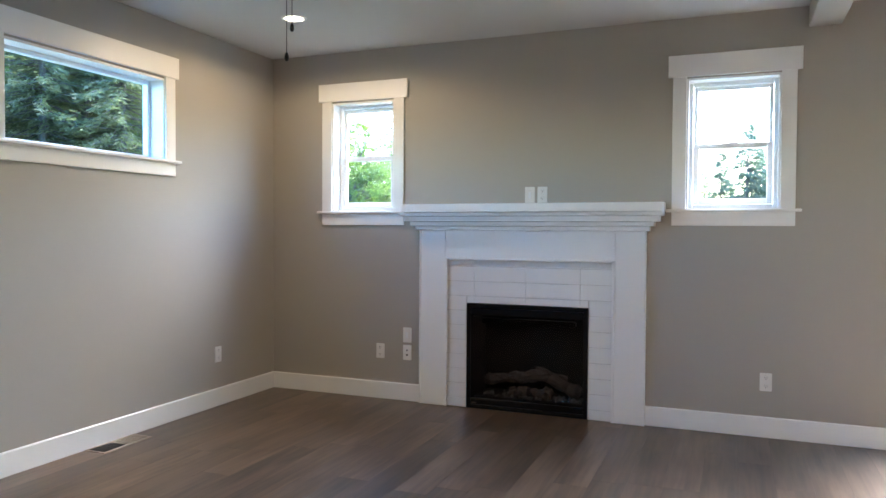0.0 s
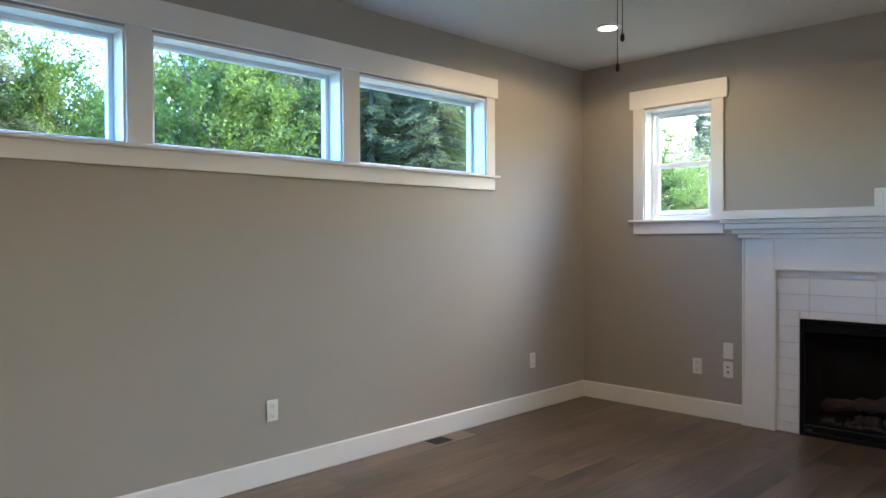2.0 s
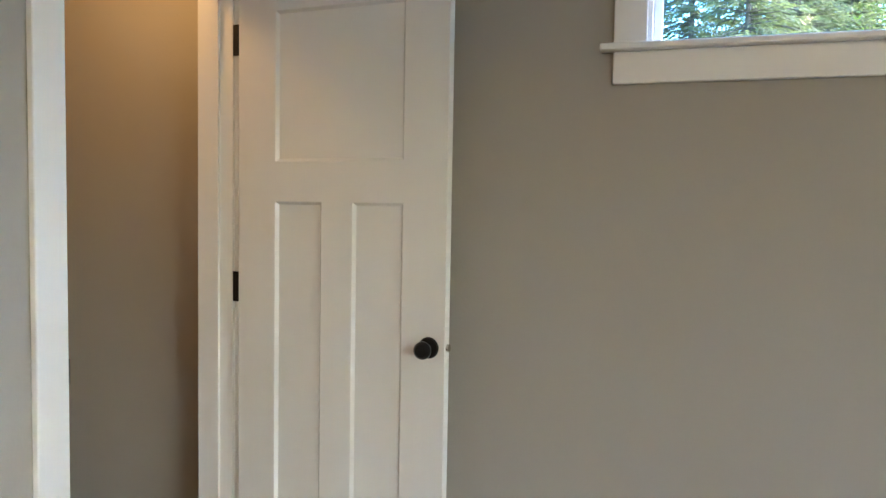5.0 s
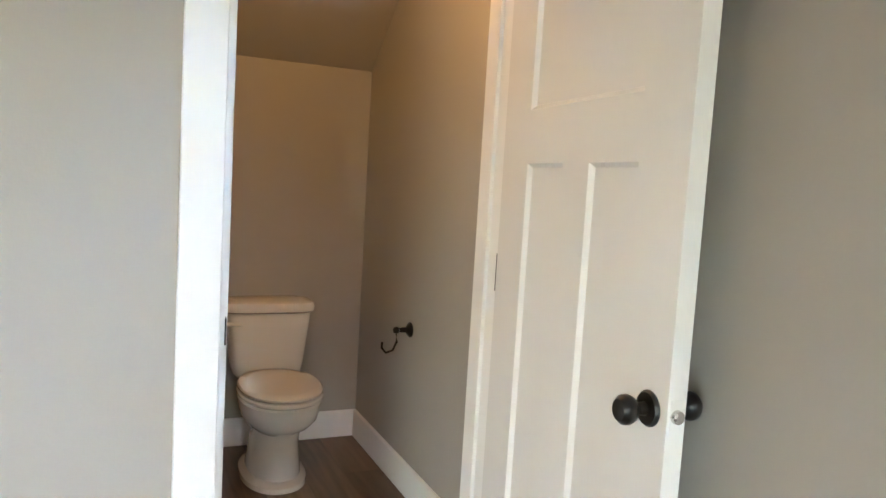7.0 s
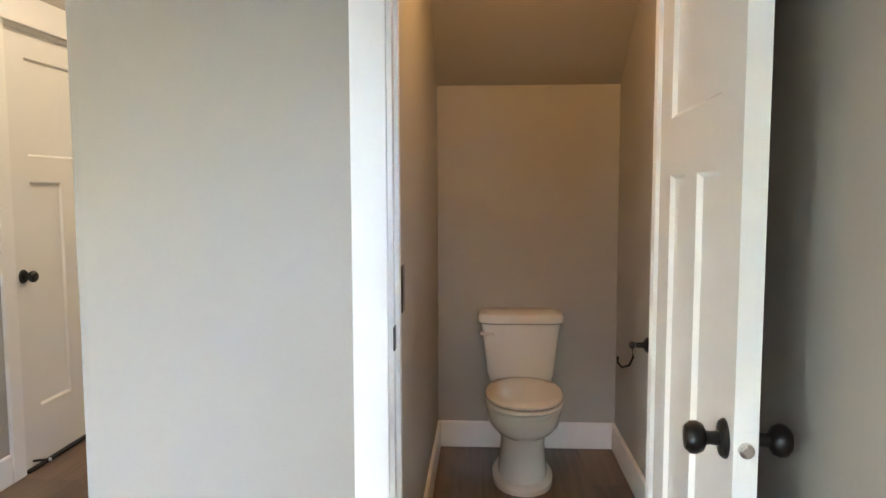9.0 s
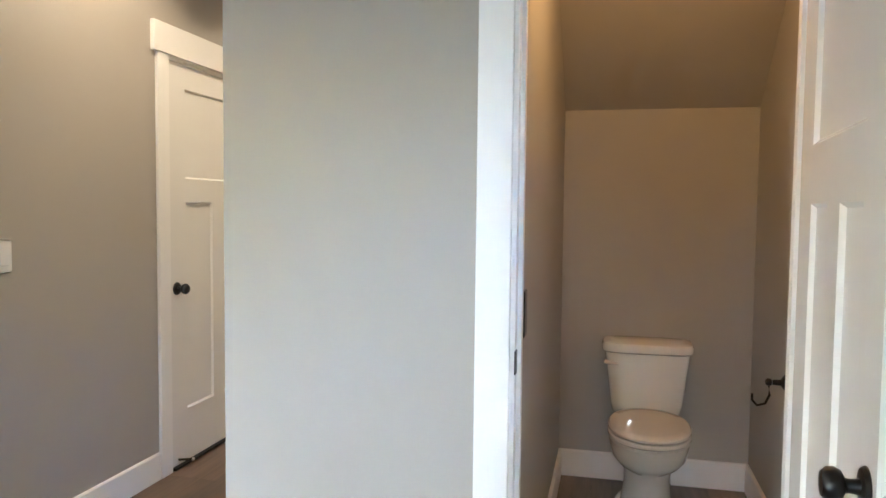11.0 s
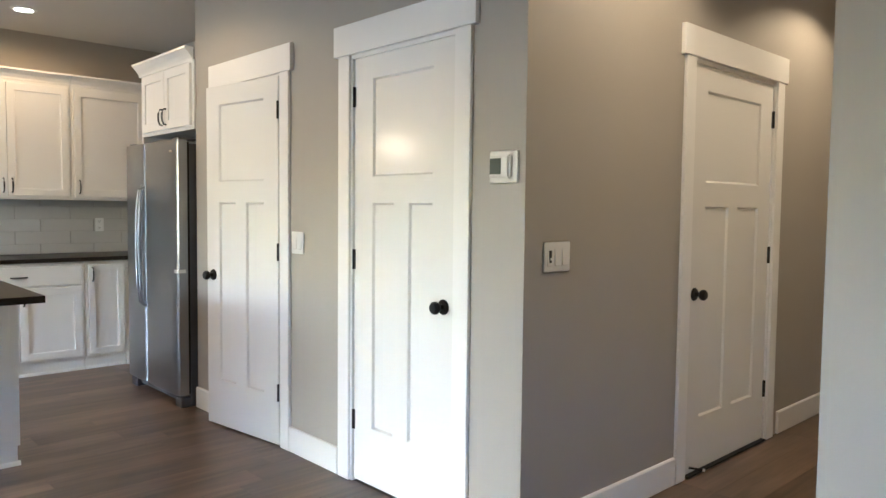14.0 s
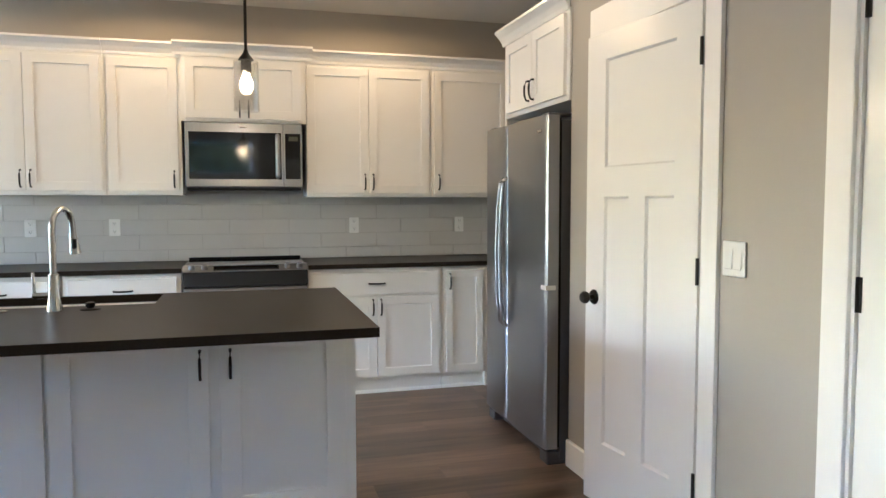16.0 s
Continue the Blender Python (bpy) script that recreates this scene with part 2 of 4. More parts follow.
def tube(bm, pts, r, seg=10):
    pts = [Vector(p) for p in pts]
    rings = []
    for i, p in enumerate(pts):
        d = (pts[min(i + 1, len(pts) - 1)] - pts[max(i - 1, 0)]).normalized()
        q = d.to_track_quat("Z", "X")
        rr = r[i] if isinstance(r, (list, tuple)) else r
        rings.append([bm.verts.new(p + q @ Vector((rr * math.cos(2 * math.pi * k / seg), rr * math.sin(2 * math.pi * k / seg), 0))) for k in range(seg)])
    for a, b in zip(rings, rings[1:]):
        best = min(range(seg), key=lambda s: (a[0].co - b[s].co).length)
        for i in range(seg):
            bm.faces.new((a[i], a[(i + 1) % seg], b[(i + 1 + best) % seg], b[(i + best) % seg]))
    bm.faces.new(rings[0][::-1]), bm.faces.new(rings[-1])
    return bm


def prism(bm, prof, x0, x1):
    """A (y, z) outline drawn out along x."""
    a, b = [bm.verts.new((x0, y, z)) for y, z in prof], [bm.verts.new((x1, y, z)) for y, z in prof]
    for i in range(len(prof)):
        j = (i + 1) % len(prof)
        bm.faces.new((a[i], a[j], b[j], b[i]))
    bm.faces.new(a[::-1]), bm.faces.new(b)
    return bm


# ---- structure ----
H = 2.755


def wall(name, m, length, thick, openings=(), z0=-0.1, z1=H + 0.1, material=None):
    """A wall whose face is its local y = 0; openings are (x0, x1, z0, z1)."""
    bm = bmesh.new()
    xs = sorted({0, length, *[o[0] for o in openings], *[o[1] for o in openings]})
    for a, b in zip(xs, xs[1:]):
        z = z0
        for o in sorted((o for o in openings if o[0] <= a and o[1] >= b), key=lambda o: o[2]):
            if o[2] > z + 1e-4:
                box(bm, a, b, 0, thick, z, o[2])
            z = o[3]
        box(bm, a, b, 0, thick, z, z1)
    bmesh.ops.remove_doubles(bm, verts=bm.verts, dist=1e-5)
    ob = link(name, bm, material or M_WALL)
    ob.matrix_world = m
    return tagged(ob, "greige painted drywall with light orange-peel texture", "wall", kind="structure")


WWIN = [(-4.955, -3.81), (-3.685, -2.54), (-2.414, -1.246)]
FWIN = [(0.575, 1.128), (3.295, 3.868)]
wall("wall_west", pose(0, -6.33, 0, 0, 0, 90), 6.33, 0.16, [(a + 6.33, b + 6.33, 1.80, 2.35) for a, b in WWIN])
wall("wall_north", pose(-0.16, 0, 0), 8.0, 0.16, [(a + 0.16, b + 0.16, 1.48, 2.35) for a, b in FWIN] + [(1.745 + 0.16, 2.657 + 0.16, 0.0, 0.79), (4.76, 6.96, 0.0, 2.05)])
wall("wall_powder", pose(1.555, -6.21, 0, 0, 0, 180), 1.555, 0.12, [(0.795, 1.494, -0.1, 2.06)])
wall("wall_hall_west", pose(1.555, -9.9, 0, 0, 0, 90), 3.57, 0.12)
wall("wall_powder_east", pose(0.745, -6.33, 0, 0, 0, -90), 1.70, 0.12)
wall("wall_powder_west", pose(-0.15, -8.03, 0, 0, 0, 90), 1.70, 0.12)
wall("wall_powder_back", pose(0.865, -8.03, 0, 0, 0, 180), 1.135, 0.12)
wall("wall_closets", pose(5.45, -6.325, 0, 0, 0, 180), 2.81, 0.12, [(5.45 - 5.10, 5.45 - 4.365, -0.1, 2.06), (5.45 - 3.735, 5.45 - 3.0, -0.1, 2.06)])
wall("wall_hall_east", pose(2.64, -6.445, 0, 0, 0, -90), 3.455, 0.12, [(1.10, 2.06, -0.1, 2.078)])
wall("wall_hall_end", pose(2.76, -9.9, 0, 0, 0, 180), 1.34, 0.12)
wall("wall_alcove_west", pose(5.45, -7.0, 0, 0, 0, 90), 0.555, 0.12)
wall("wall_alcove_back", pose(7.84, -7.0, 0, 0, 0, 180), 5.08, 0.12)
wall("wall_east", pose(7.68, 0, 0, 0, 0, -90), 7.0, 0.16)
wall("wall_closet_divider", pose(4.05, -7.0, 0, 0, 0, 90), 0.555, 0.1)

tagged(link("ceiling", B(-0.3, 7.84, -10.02, 0.16, H, H + 0.12), M_CEIL), "flat pale grey painted textured ceiling", "ceiling", kind="structure")
tagged(link("ceiling_slope", prism(bmesh.new(), [(-8.03, 1.825), (-6.87, 2.752), (-6.87, 2.79), (-8.03, 1.90)], -0.15, 0.745), M_WALL), "sloped stair underside painted greige", "ceiling", kind="structure")
tagged(link("ceiling_beam", B(4.016, 4.20, -6.325, 0.0, 2.62, H + 0.02, bevel=0.004), M_WALL), "painted dropped ceiling beam between living and dining", "beam", kind="structure")


def baseboard(x0, y0, x1, y1):
    """From point to point, with the room on the right of the way."""
    d = Vector((x1 - x0, y1 - y0, 0))
    bm = prism(bmesh.new(), [(0, 0.003), (0, 0.136), (-0.010, 0.136), (-0.015, 0.130), (-0.015, 0.003)], 0, d.length)
    ob = link("baseboard", bm, M_TRIM)
    ob.matrix_world = pose(x0, y0, 0, 0, 0, math.degrees(math.atan2(d.y, d.x)))
    tagged(ob, "white painted square baseboard along the wall", "baseboard", kind="structure")


for seg_ in [(0, -6.21, 0, -0.015), (0, 0, 1.372, 0), (3.045, 0, 4.59, 0), (6.81, 0, 7.66, 0), (1.555, -6.21, 0.852, -6.21), (1.555, -9.9, 1.555, -6.21),
             (2.64, -6.325, 2.64, -7.455), (2.64, -8.665, 2.64, -9.9), (2.93, -6.325, 2.64, -6.325), (4.295, -6.325, 3.83, -6.325), (5.45, -6.325, 5.19, -6.325),
             (0.745, -8.03, -0.15, -8.03), (-0.15, -8.03, -0.15, -6.345), (0.745, -6.345, 0.745, -8.03), (2.64, -9.9, 1.555, -9.9), (7.68, 0, 7.68, -2.95)]:
    baseboard(*seg_)


def door_frame(name, m, x0, x1, zt=2.055, depth=0.12, hdr=True, left=True, right=True):
    """Casing, header and jambs round an opening x0..x1 in a wall face at local y = 0."""
    e = thing(name, m, "white painted craftsman door casing with flat header", "door frame", kind="structure")
    c, t = 0.089, 0.018
    part("jamb", B(x0 - 0.002, x0 + 0.018, -0.004, depth + 0.004, 0, zt), M_TRIM, e)
    part("jamb", B(x1 - 0.018, x1 + 0.002, -0.004, depth + 0.004, 0, zt), M_TRIM, e)
    part("head_jamb", B(x0 + 0.018, x1 - 0.018, -0.004, depth + 0.004, zt - 0.02, zt), M_TRIM, e)
    for a, b in ((x0 + 0.018, x0 + 0.029), (x1 - 0.029, x1 - 0.018)):
        part("door_stop", B(a, b, 0.042, 0.075, 0, zt - 0.02), M_TRIM, e)
    part("door_stop", B(x0 + 0.029, x1 - 0.029, 0.042, 0.075, zt - 0.031, zt - 0.02), M_TRIM, e)
    if left:
        part("casing", B(x0 + 0.006 - c, x0 + 0.006, -t, 0.0, 0.002, zt, bevel=0.002), M_TRIM, e)
    if right:
        part("casing", B(x1 - 0.006, x1 - 0.006 + c, -t, 0.0, 0.002, zt, bevel=0.002), M_TRIM, e)
    part("header", B(x0 + 0.006 - c - 0.032, x1 - 0.006 + c + 0.032, -t - 0.006, 0.0, zt, zt + 0.143, bevel=0.002), M_TRIM, e)
    return e


def knob(e, x, z, side, y, size=1.0):
    """A round knob on its rosette; side -1 looks out of the front."""
    m = Matrix.Translation((x, y, z)) @ (pose(0, 0, 0, 90) if side < 0 else pose(0, 0, 0, -90)) @ Matrix.Scale(size, 4)
    k = part("knob", lathe(bmesh.new(), [(0.0135, 0.004), (0.011, 0.024), (0.012, 0.030), (0.023, 0.036), (0.0275, 0.046), (0.0265, 0.056), (0.019, 0.064), (0.004, 0.066)], m, 24), M_BLACK, e, "dark bronze round knob", True)
    part("rosette", lathe(bmesh.new(), [(0.033, 0.0), (0.033, 0.003), (0.029, 0.008), (0.0135, 0.010)], m, 24), M_BLACK, k, smooth=True)


def panel_door(name, m, w, label, hinge_right=True, h=2.03, stile=0.118, back=False, hinges=True, leaf=0.014):
    """A three-panel leaf: front face at local y = 0, x 0..w."""
    e = thing(name, m, label, "door", "interior doors")
    th = 0.035
    z0, zb, zm0, zm1, zt, top = 0.012, 0.285, 1.357, 1.478, 1.932, h + 0.012
    mid0, mid1 = w / 2 - 0.052, w / 2 + 0.052
    a, b = stile, w - stile
    for nm, q in (("stile", (0, a, z0, top)), ("stile", (b, w, z0, top)), ("bottom_rail", (a, b, z0, zb)), ("lock_rail", (a, b, zm0, zm1)), ("top_rail", (a, b, zt, top)), ("mullion", (mid0, mid1, zb, zm0))):
        part(nm, B(q[0], q[1], 0, th, q[2], q[3]), M_DOOR, e)
    for p in ((a, mid0, zb, zm0), (mid1, b, zb, zm0), (a, b, zm1, zt)):
        bm = bmesh.new()
        for y, s in ((0.0, 1), (th, -1)):
            i, d = 0.009, 0.010 * s
            o = [bm.verts.new((x, y, z)) for x, z in ((p[0], p[2]), (p[1], p[2]), (p[1], p[3]), (p[0], p[3]))]
            n = [bm.verts.new((x, y + d, z)) for x, z in ((p[0] + i, p[2] + i), (p[1] - i, p[2] + i), (p[1] - i, p[3] - i), (p[0] + i, p[3] - i))]
            for k in range(4):
                j = (k + 1) % 4
                f = (o[k], o[j], n[j], n[k])
                bm.faces.new(f if s > 0 else f[::-1])
            bm.faces.new(n if s > 0 else n[::-1])
        ob = part("panel", bm, M_DOOR, e)
    kx, kz = (0.065, 0.92) if hinge_right else (w - 0.065, 0.92)
    if back:
        kx, kz = w - 0.048, 0.95
    knob(e, kx, kz, -1, 0.0, 0.93 if back else 1.0)
    if back:
        knob(e, kx, kz, 1, th, 0.93)
    ex = 0.0 if hinge_right else w
    part("latch_plate", B(ex - 0.0015, ex + 0.0015, 0.006, th - 0.006, kz - 0.03, kz + 0.027), M_DOOR if back else M_NICKEL, e)
    if back:
        part("latch_bolt", lathe(bmesh.new(), [(0.012, 0.0), (0.011, 0.008), (0.006, 0.010)], Matrix.Translation((ex, th / 2, kz)) @ pose(0, 0, 0, 0, -90 if hinge_right else 90), 12), M_NICKEL, e)
    if hinges:
        hx = w + 0.004 if hinge_right else -0.004
        for z in (0.258, 1.038, 1.81):
            hm = lathe(bmesh.new(), [(0.0065, 0), (0.0065, 0.096)], Matrix.Translation((hx, -0.005, z)), 10)
            if back:
                hm = B(-0.032, -0.012, 0.012, 0.018, z, z + 0.095)
            else:
                box(hm, hx - leaf, hx + leaf, -0.0035, -0.0005, z, z + 0.095)
            part("hinge", hm, M_BLACK, e, "black butt hinge")
    return e


FACE_S = 180          # faces +y
door_frame("door_frame_powder", pose(1.54, -6.21, 0, 0, 0, FACE_S), 0.78, 1.479)
door_frame("door_frame_closet", pose(5.45, -6.325, 0, 0, 0, FACE_S), 5.45 - 3.735, 5.45 - 3.0)
door_frame("door_frame_pantry", pose(5.45, -6.325, 0, 0, 0, FACE_S), 5.45 - 5.10, 5.45 - 4.365)
door_frame("door_frame_hall", pose(2.64, -6.445, 0, 0, 0, -90), 1.10, 2.06, zt=2.072)
panel_door("closet_door", pose(3.715, -6.333, 0, 0, 0, FACE_S), 0.695, "closed white three-panel closet door with black knob", hinge_right=False, stile=0.14)
# pantry door stands ajar, hinged at its west side
panel_door("pantry_door", pose(4.385, -6.307, 0, 0, 0, 187) @ pose(-0.695, 0, 0), 0.695, "white three-panel pantry door standing slightly ajar", hinge_right=True, stile=0.13, leaf=0.004)
hd = panel_door("hall_door", pose(2.646, -7.567, 0, 0, 0, -90), 0.916, "closed white three-panel hall door with black threshold", hinge_right=True, stile=0.15, h=2.042)
part("threshold", B(0.0, 0.916, -0.03, 0.03, 0.002, 0.012, bevel=0.004), M_IRON, hd, "black door sweep and threshold")
part("stop", tube(bmesh.new(), [(0.06, -0.002, 0.04), (0.10, -0.055, 0.035)], 0.006), M_BLACK, hd)
part("stop_tip", tube(bmesh.new(), [(0.10, -0.055, 0.035), (0.106, -0.066, 0.034)], 0.008), M_RUBBER, hd, "white rubber tip")
# powder room door, swung open against the window wall
pd = panel_door("powder_door", pose(0.099, -6.170, 0, 0, 0, 90 - 4.4), 0.70, "open white three-panel door with dark bronze knobs", hinge_right=False, back=True, stile=0.134)
st = tagged(link("strike_plate", B(0.739, 0.7425, -6.235, -6.205, 0.92, 0.98), M_BLACK), "black strike plate set in the door jamb", "strike plate")

# ---- windows ----


def liner(e, x0, x1, z0, z1):
    bm = bmesh.new()
    for a in ((x0 - 0.002, x0 + 0.012, -0.003, 0.115, z0, z1), (x1 - 0.012, x1 + 0.002, -0.003, 0.115, z0, z1), (x0 + 0.012, x1 - 0.012, -0.003, 0.115, z1 - 0.012, z1 + 0.002), (x0 + 0.012, x1 - 0.012, -0.003, 0.115, z0 - 0.002, z0 + 0.010)):
        box(bm, *a)
    part("jamb_liner", bm, M_TRIM, e)


def frame_of(bm, x0, x1, z0, z1, w, y0, y1):
    for a in ((x0, x0 + w, y0, y1, z0, z1), (x1 - w, x1, y0, y1, z0, z1), (x0 + w, x1 - w, y0, y1, z1 - w, z1), (x0 + w, x1 - w, y0, y1, z0, z0 + w)):
        box(bm, *a, bevel=0.003)
    return bm


def pane(e, x0, x1, z0, z1, y):
    p = part("pane", B(x0, x1, y, y + 0.004, z0, z1), M_GLASS, e)
    p.visible_shadow = False
    return p


C, T = 0.089, 0.018
# three fixed lights under one header, in the window wall
ww = thing("window_1", pose(0, 0, 0, 0, 0, 90), "row of three fixed white windows with flat craftsman trim", "window", kind="structure")
part("header", B(-4.955 - C - 0.03, -1.246 + C + 0.03, -T - 0.006, 0, 2.365, 2.508, bevel=0.002), M_TRIM, ww)
part("window_sill", B(-4.955 - C - 0.035, -1.246 + C + 0.035, -0.045, 0.0, 1.782, 1.802, bevel=0.004), M_TRIM, ww)
part("apron", B(-4.955 - C, -1.246 + C, -T, 0, 1.695, 1.782, bevel=0.002), M_TRIM, ww)
for a, b in ((-4.955 - C, -4.955), (-3.81, -3.685), (-2.54, -2.414), (-1.246, -1.246 + C)):
    part("casing", B(a, b, -T, 0, 1.802, 2.365, bevel=0.002), M_TRIM, ww)
for a, b in WWIN:
    liner(ww, a, b, 1.80, 2.35)
    part("window_frame", frame_of(bmesh.new(), a + 0.012, b - 0.012, 1.805, 2.338, 0.026, 0.108, 0.155), M_VINYL, ww)
    pane(ww, a + 0.034, b - 0.034, 1.825, 2.316, 0.135)
for i, (a, b) in enumerate(FWIN):
    e = thing("window_%d" % (i + 2), pose(0, 0, 0), "white single-hung window with flat white craftsman trim", "window", kind="structure")
    part("header", B(a - C - 0.03, b + C + 0.03, -T - 0.006, 0, 2.362, 2.505, bevel=0.002), M_TRIM, e)
    s1 = b + C + 0.035 if i else 1.281
    part("window_sill", B(a - C - 0.035, s1, -0.045, 0, 1.462, 1.482, bevel=0.004), M_TRIM, e)
    part("apron", B(a - C, b + C, -T, 0, 1.372, 1.462, bevel=0.002), M_TRIM, e)
    part("casing", B(a - C, a, -T, 0, 1.482, 2.362, bevel=0.002), M_TRIM, e)
    part("casing", B(b, b + C, -T, 0, 1.482, 2.362, bevel=0.002), M_TRIM, e)
    liner(e, a, b, 1.48, 2.35)
    part("window_frame", frame_of(bmesh.new(), a + 0.012, b - 0.012, 1.49, 2.338, 0.026, 0.095, 0.158), M_VINYL, e)
    lo = part("lower_sash", frame_of(bmesh.new(), a + 0.040, b - 0.040, 1.52, 1.925, 0.036, 0.098, 0.123), M_VINYL, e)
    part("sash_lock", B((a + b) / 2 - 0.03, (a + b) / 2 + 0.03, 0.102, 0.118, 1.925, 1.937, bevel=0.003), M_VINYL, lo)
    up = part("upper_sash", frame_of(bmesh.new(), a + 0.040, b - 0.040, 1.895, 2.310, 0.026, 0.127, 0.149), M_VINYL, e)
    pane(lo, a + 0.07, b - 0.07, 1.55, 1.895, 0.110)
    pane(up, a + 0.065, b - 0.065, 1.92, 2.290, 0.138)
e = thing("patio_door_frame", pose(0, 0, 0), "white sliding glass patio door in the dining end", "patio door", kind="structure")
part("door_frame", frame_of(bmesh.new(), 4.6, 6.8, 0.0, 2.05, 0.07, 0.03, 0.13), M_VINYL, e)
part("sash", B(5.66, 5.74, 0.05, 0.11, 0.07, 1.98), M_VINYL, e)
pane(e, 4.67, 5.66, 0.07, 1.98, 0.08), pane(e, 5.74, 6.73, 0.07, 1.98, 0.08)

# ---- fireplace ----
fp = thing("fireplace_mantel", pose(0, 0, 0), "white painted wooden mantel surround with stepped crown shelf", "mantel")
for a, b in ((1.372, 1.580), (2.838, 3.042)):
    part("leg", B(a, b, -0.040, -0.002, 0.002, 1.335, bevel=0.002), M_TRIM, fp)
part("frieze", B(1.580, 2.838, -0.040, -0.002, 1.118, 1.335, bevel=0.0015), M_TRIM, fp)
for a, b, z0, z1 in ((1.580, 1.592, 0.002, 1.130), (2.826, 2.838, 0.002, 1.130)):
    part("inner_bead", B(a - 0.004, b + 0.004, -0.048, -0.036, z0, z1, bevel=0.002), M_TRIM, fp)
part("inner_bead", B(1.576, 2.842, -0.048, -0.036, 1.114, 1.130, bevel=0.002), M_TRIM, fp)
for a, b in ((1.366, 1.380), (3.034, 3.048)):
    part("edge_bead", B(a, b, -0.047, -0.004, 0.002, 1.335, bevel=0.002), M_TRIM, fp)
for i, (z0, z1, p) in enumerate(((1.335, 1.368, 0.068), (1.368, 1.400, 0.100), (1.400, 1.440, 0.135), (1.440, 1.468, 0.160))):
    part("step", B(1.372 - p + 0.038, 3.042 + p - 0.038, -p, -0.002, z0, z1, bevel=0.004), M_TRIM, fp)
part("shelf", B(1.285, 3.170, -0.20, -0.002, 1.468, 1.528, bevel=0.003), M_TRIM, fp)
ts = tagged(link("tile_backing", B(1.58, 1.747, -0.010, 0.0, 0, 1.118), M_GROUT), "pale grout bed behind the hearth tiles", "tile surround", kind="structure")
bm = B(2.655, 2.84, -0.010, 0.0, 0, 1.118)
box(bm, 1.747, 2.655, -0.010, 0.0, 0.79, 1.118)
part("grout_bed", bm, M_GROUT, ts)
zs = [0.003] + [round(0.074 + 0.11 * i, 3) for i in range(10)] + [1.118]
xj = [1.582, 1.805, 2.202, 2.598, 2.838]
for z0, z1 in zip(zs, zs[1:]):
    cells = []
    if z1 < 0.8:
        cells = [(1.582, 1.744, z0), (2.660, 2.838, z0)]
    elif z0 < 0.79:
        cells = [(1.582, 1.744, z0), (1.748, 1.805, 0.792), (1.805, 2.202, 0.792), (2.202, 2.598, 0.792), (2.598, 2.656, 0.792), (2.660, 2.838, z0)]
    else:
        cells = [(a, b, z0) for a, b in zip(xj, xj[1:])]
    for a, b, lo in cells:
        part("tile", B(a + 0.0008, b - 0.0008, -0.019, -0.009, lo + 0.0013, z1 - 0.0013, bevel=0.0015), M_TILE, ts)
ins = thing("fireplace_insert", pose(0, 0, 0), "black electric fireplace insert with log set behind glass", "fireplace")
bm = bmesh.new()
X0, X1, Z0, Z1 = 1.748, 2.654, 0.004, 0.788
box(bm, X0, X1, 0.36, 0.38, Z0, Z1), box(bm, X0, X0 + 0.02, 0.0, 0.36, Z0, Z1), box(bm, X1 - 0.02, X1, 0.0, 0.36, Z0, Z1)
box(bm, X0 + 0.02, X1 - 0.02, 0.0, 0.36, Z0, Z0 + 0.02), box(bm, X0 + 0.02, X1 - 0.02, 0.0, 0.36, Z1 - 0.02, Z1)
part("firebox", bm, M_DARK, ins)
part("front_frame", frame_of(bmesh.new(), X0, X1, Z0, Z1, 0.028, -0.028, -0.002), M_IRON, ins, "satin black steel face frame")
part("top_louver", B(X0 + 0.03, X1 - 0.03, -0.022, 0.0, Z1 - 0.085, Z1 - 0.032, bevel=0.006), M_IRON, ins)
part("bottom_louver", B(X0 + 0.03, X1 - 0.03, -0.024, 0.0, Z0 + 0.03, Z0 + 0.075, bevel=0.006), M_IRON, ins)
part("hood", B(X0 + 0.10, X1 - 0.10, 0.02, 0.10, Z1 - 0.15, Z1 - 0.11, bevel=0.01), M_IRON, ins)
g = part("glass", B(X0 + 0.03, X1 - 0.03, -0.006, -0.003, Z0 + 0.075, Z1 - 0.085), glass_mat("smoked_glass", (0.72, 0.73, 0.76), 0.012), ins)
g.visible_shadow = False
rg = random.Random(2)
for (x0, x1, y, za, zb, r) in ((1.86, 2.10, 0.14, 0.19, 0.24, 0.042), (2.05, 2.34, 0.12, 0.22, 0.27, 0.045), (2.24, 2.46, 0.16, 0.27, 0.22, 0.05), (2.36, 2.58, 0.10, 0.24, 0.15, 0.046), (2.08, 2.20, 0.07, 0.135, 0.14, 0.04), (2.24, 2.38, 0.06, 0.13, 0.14, 0.042)):
    bm = bmesh.new()
    pts = [(x0 + (x1 - x0) * i / 7, y + 0.01 * rg.uniform(-1, 1), za + (zb - za) * i / 7 + 0.008 * rg.uniform(-1, 1)) for i in range(8)]
    tube(bm, pts, [r * (0.8 + 0.35 * rg.random()) for _ in pts], 10)
    for v in bm.verts:
        v.co += Vector((rg.uniform(-1, 1), rg.uniform(-1, 1), rg.uniform(-1, 1))) * 0.007
    part("log", bm, M_LOG, ins, "grey-brown moulded log")
bm = bmesh.new()
for i in range(130):
    bmesh.ops.create_icosphere(bm, subdivisions=1, radius=rg.uniform(0.008, 0.017), matrix=Matrix.LocRotScale((rg.uniform(1.86, 2.60), rg.uniform(0.01, 0.16), rg.uniform(0.095, 0.11)), Euler((rg.random() * 3, rg.random() * 3, 0)), (1, 1.2, 0.7)))
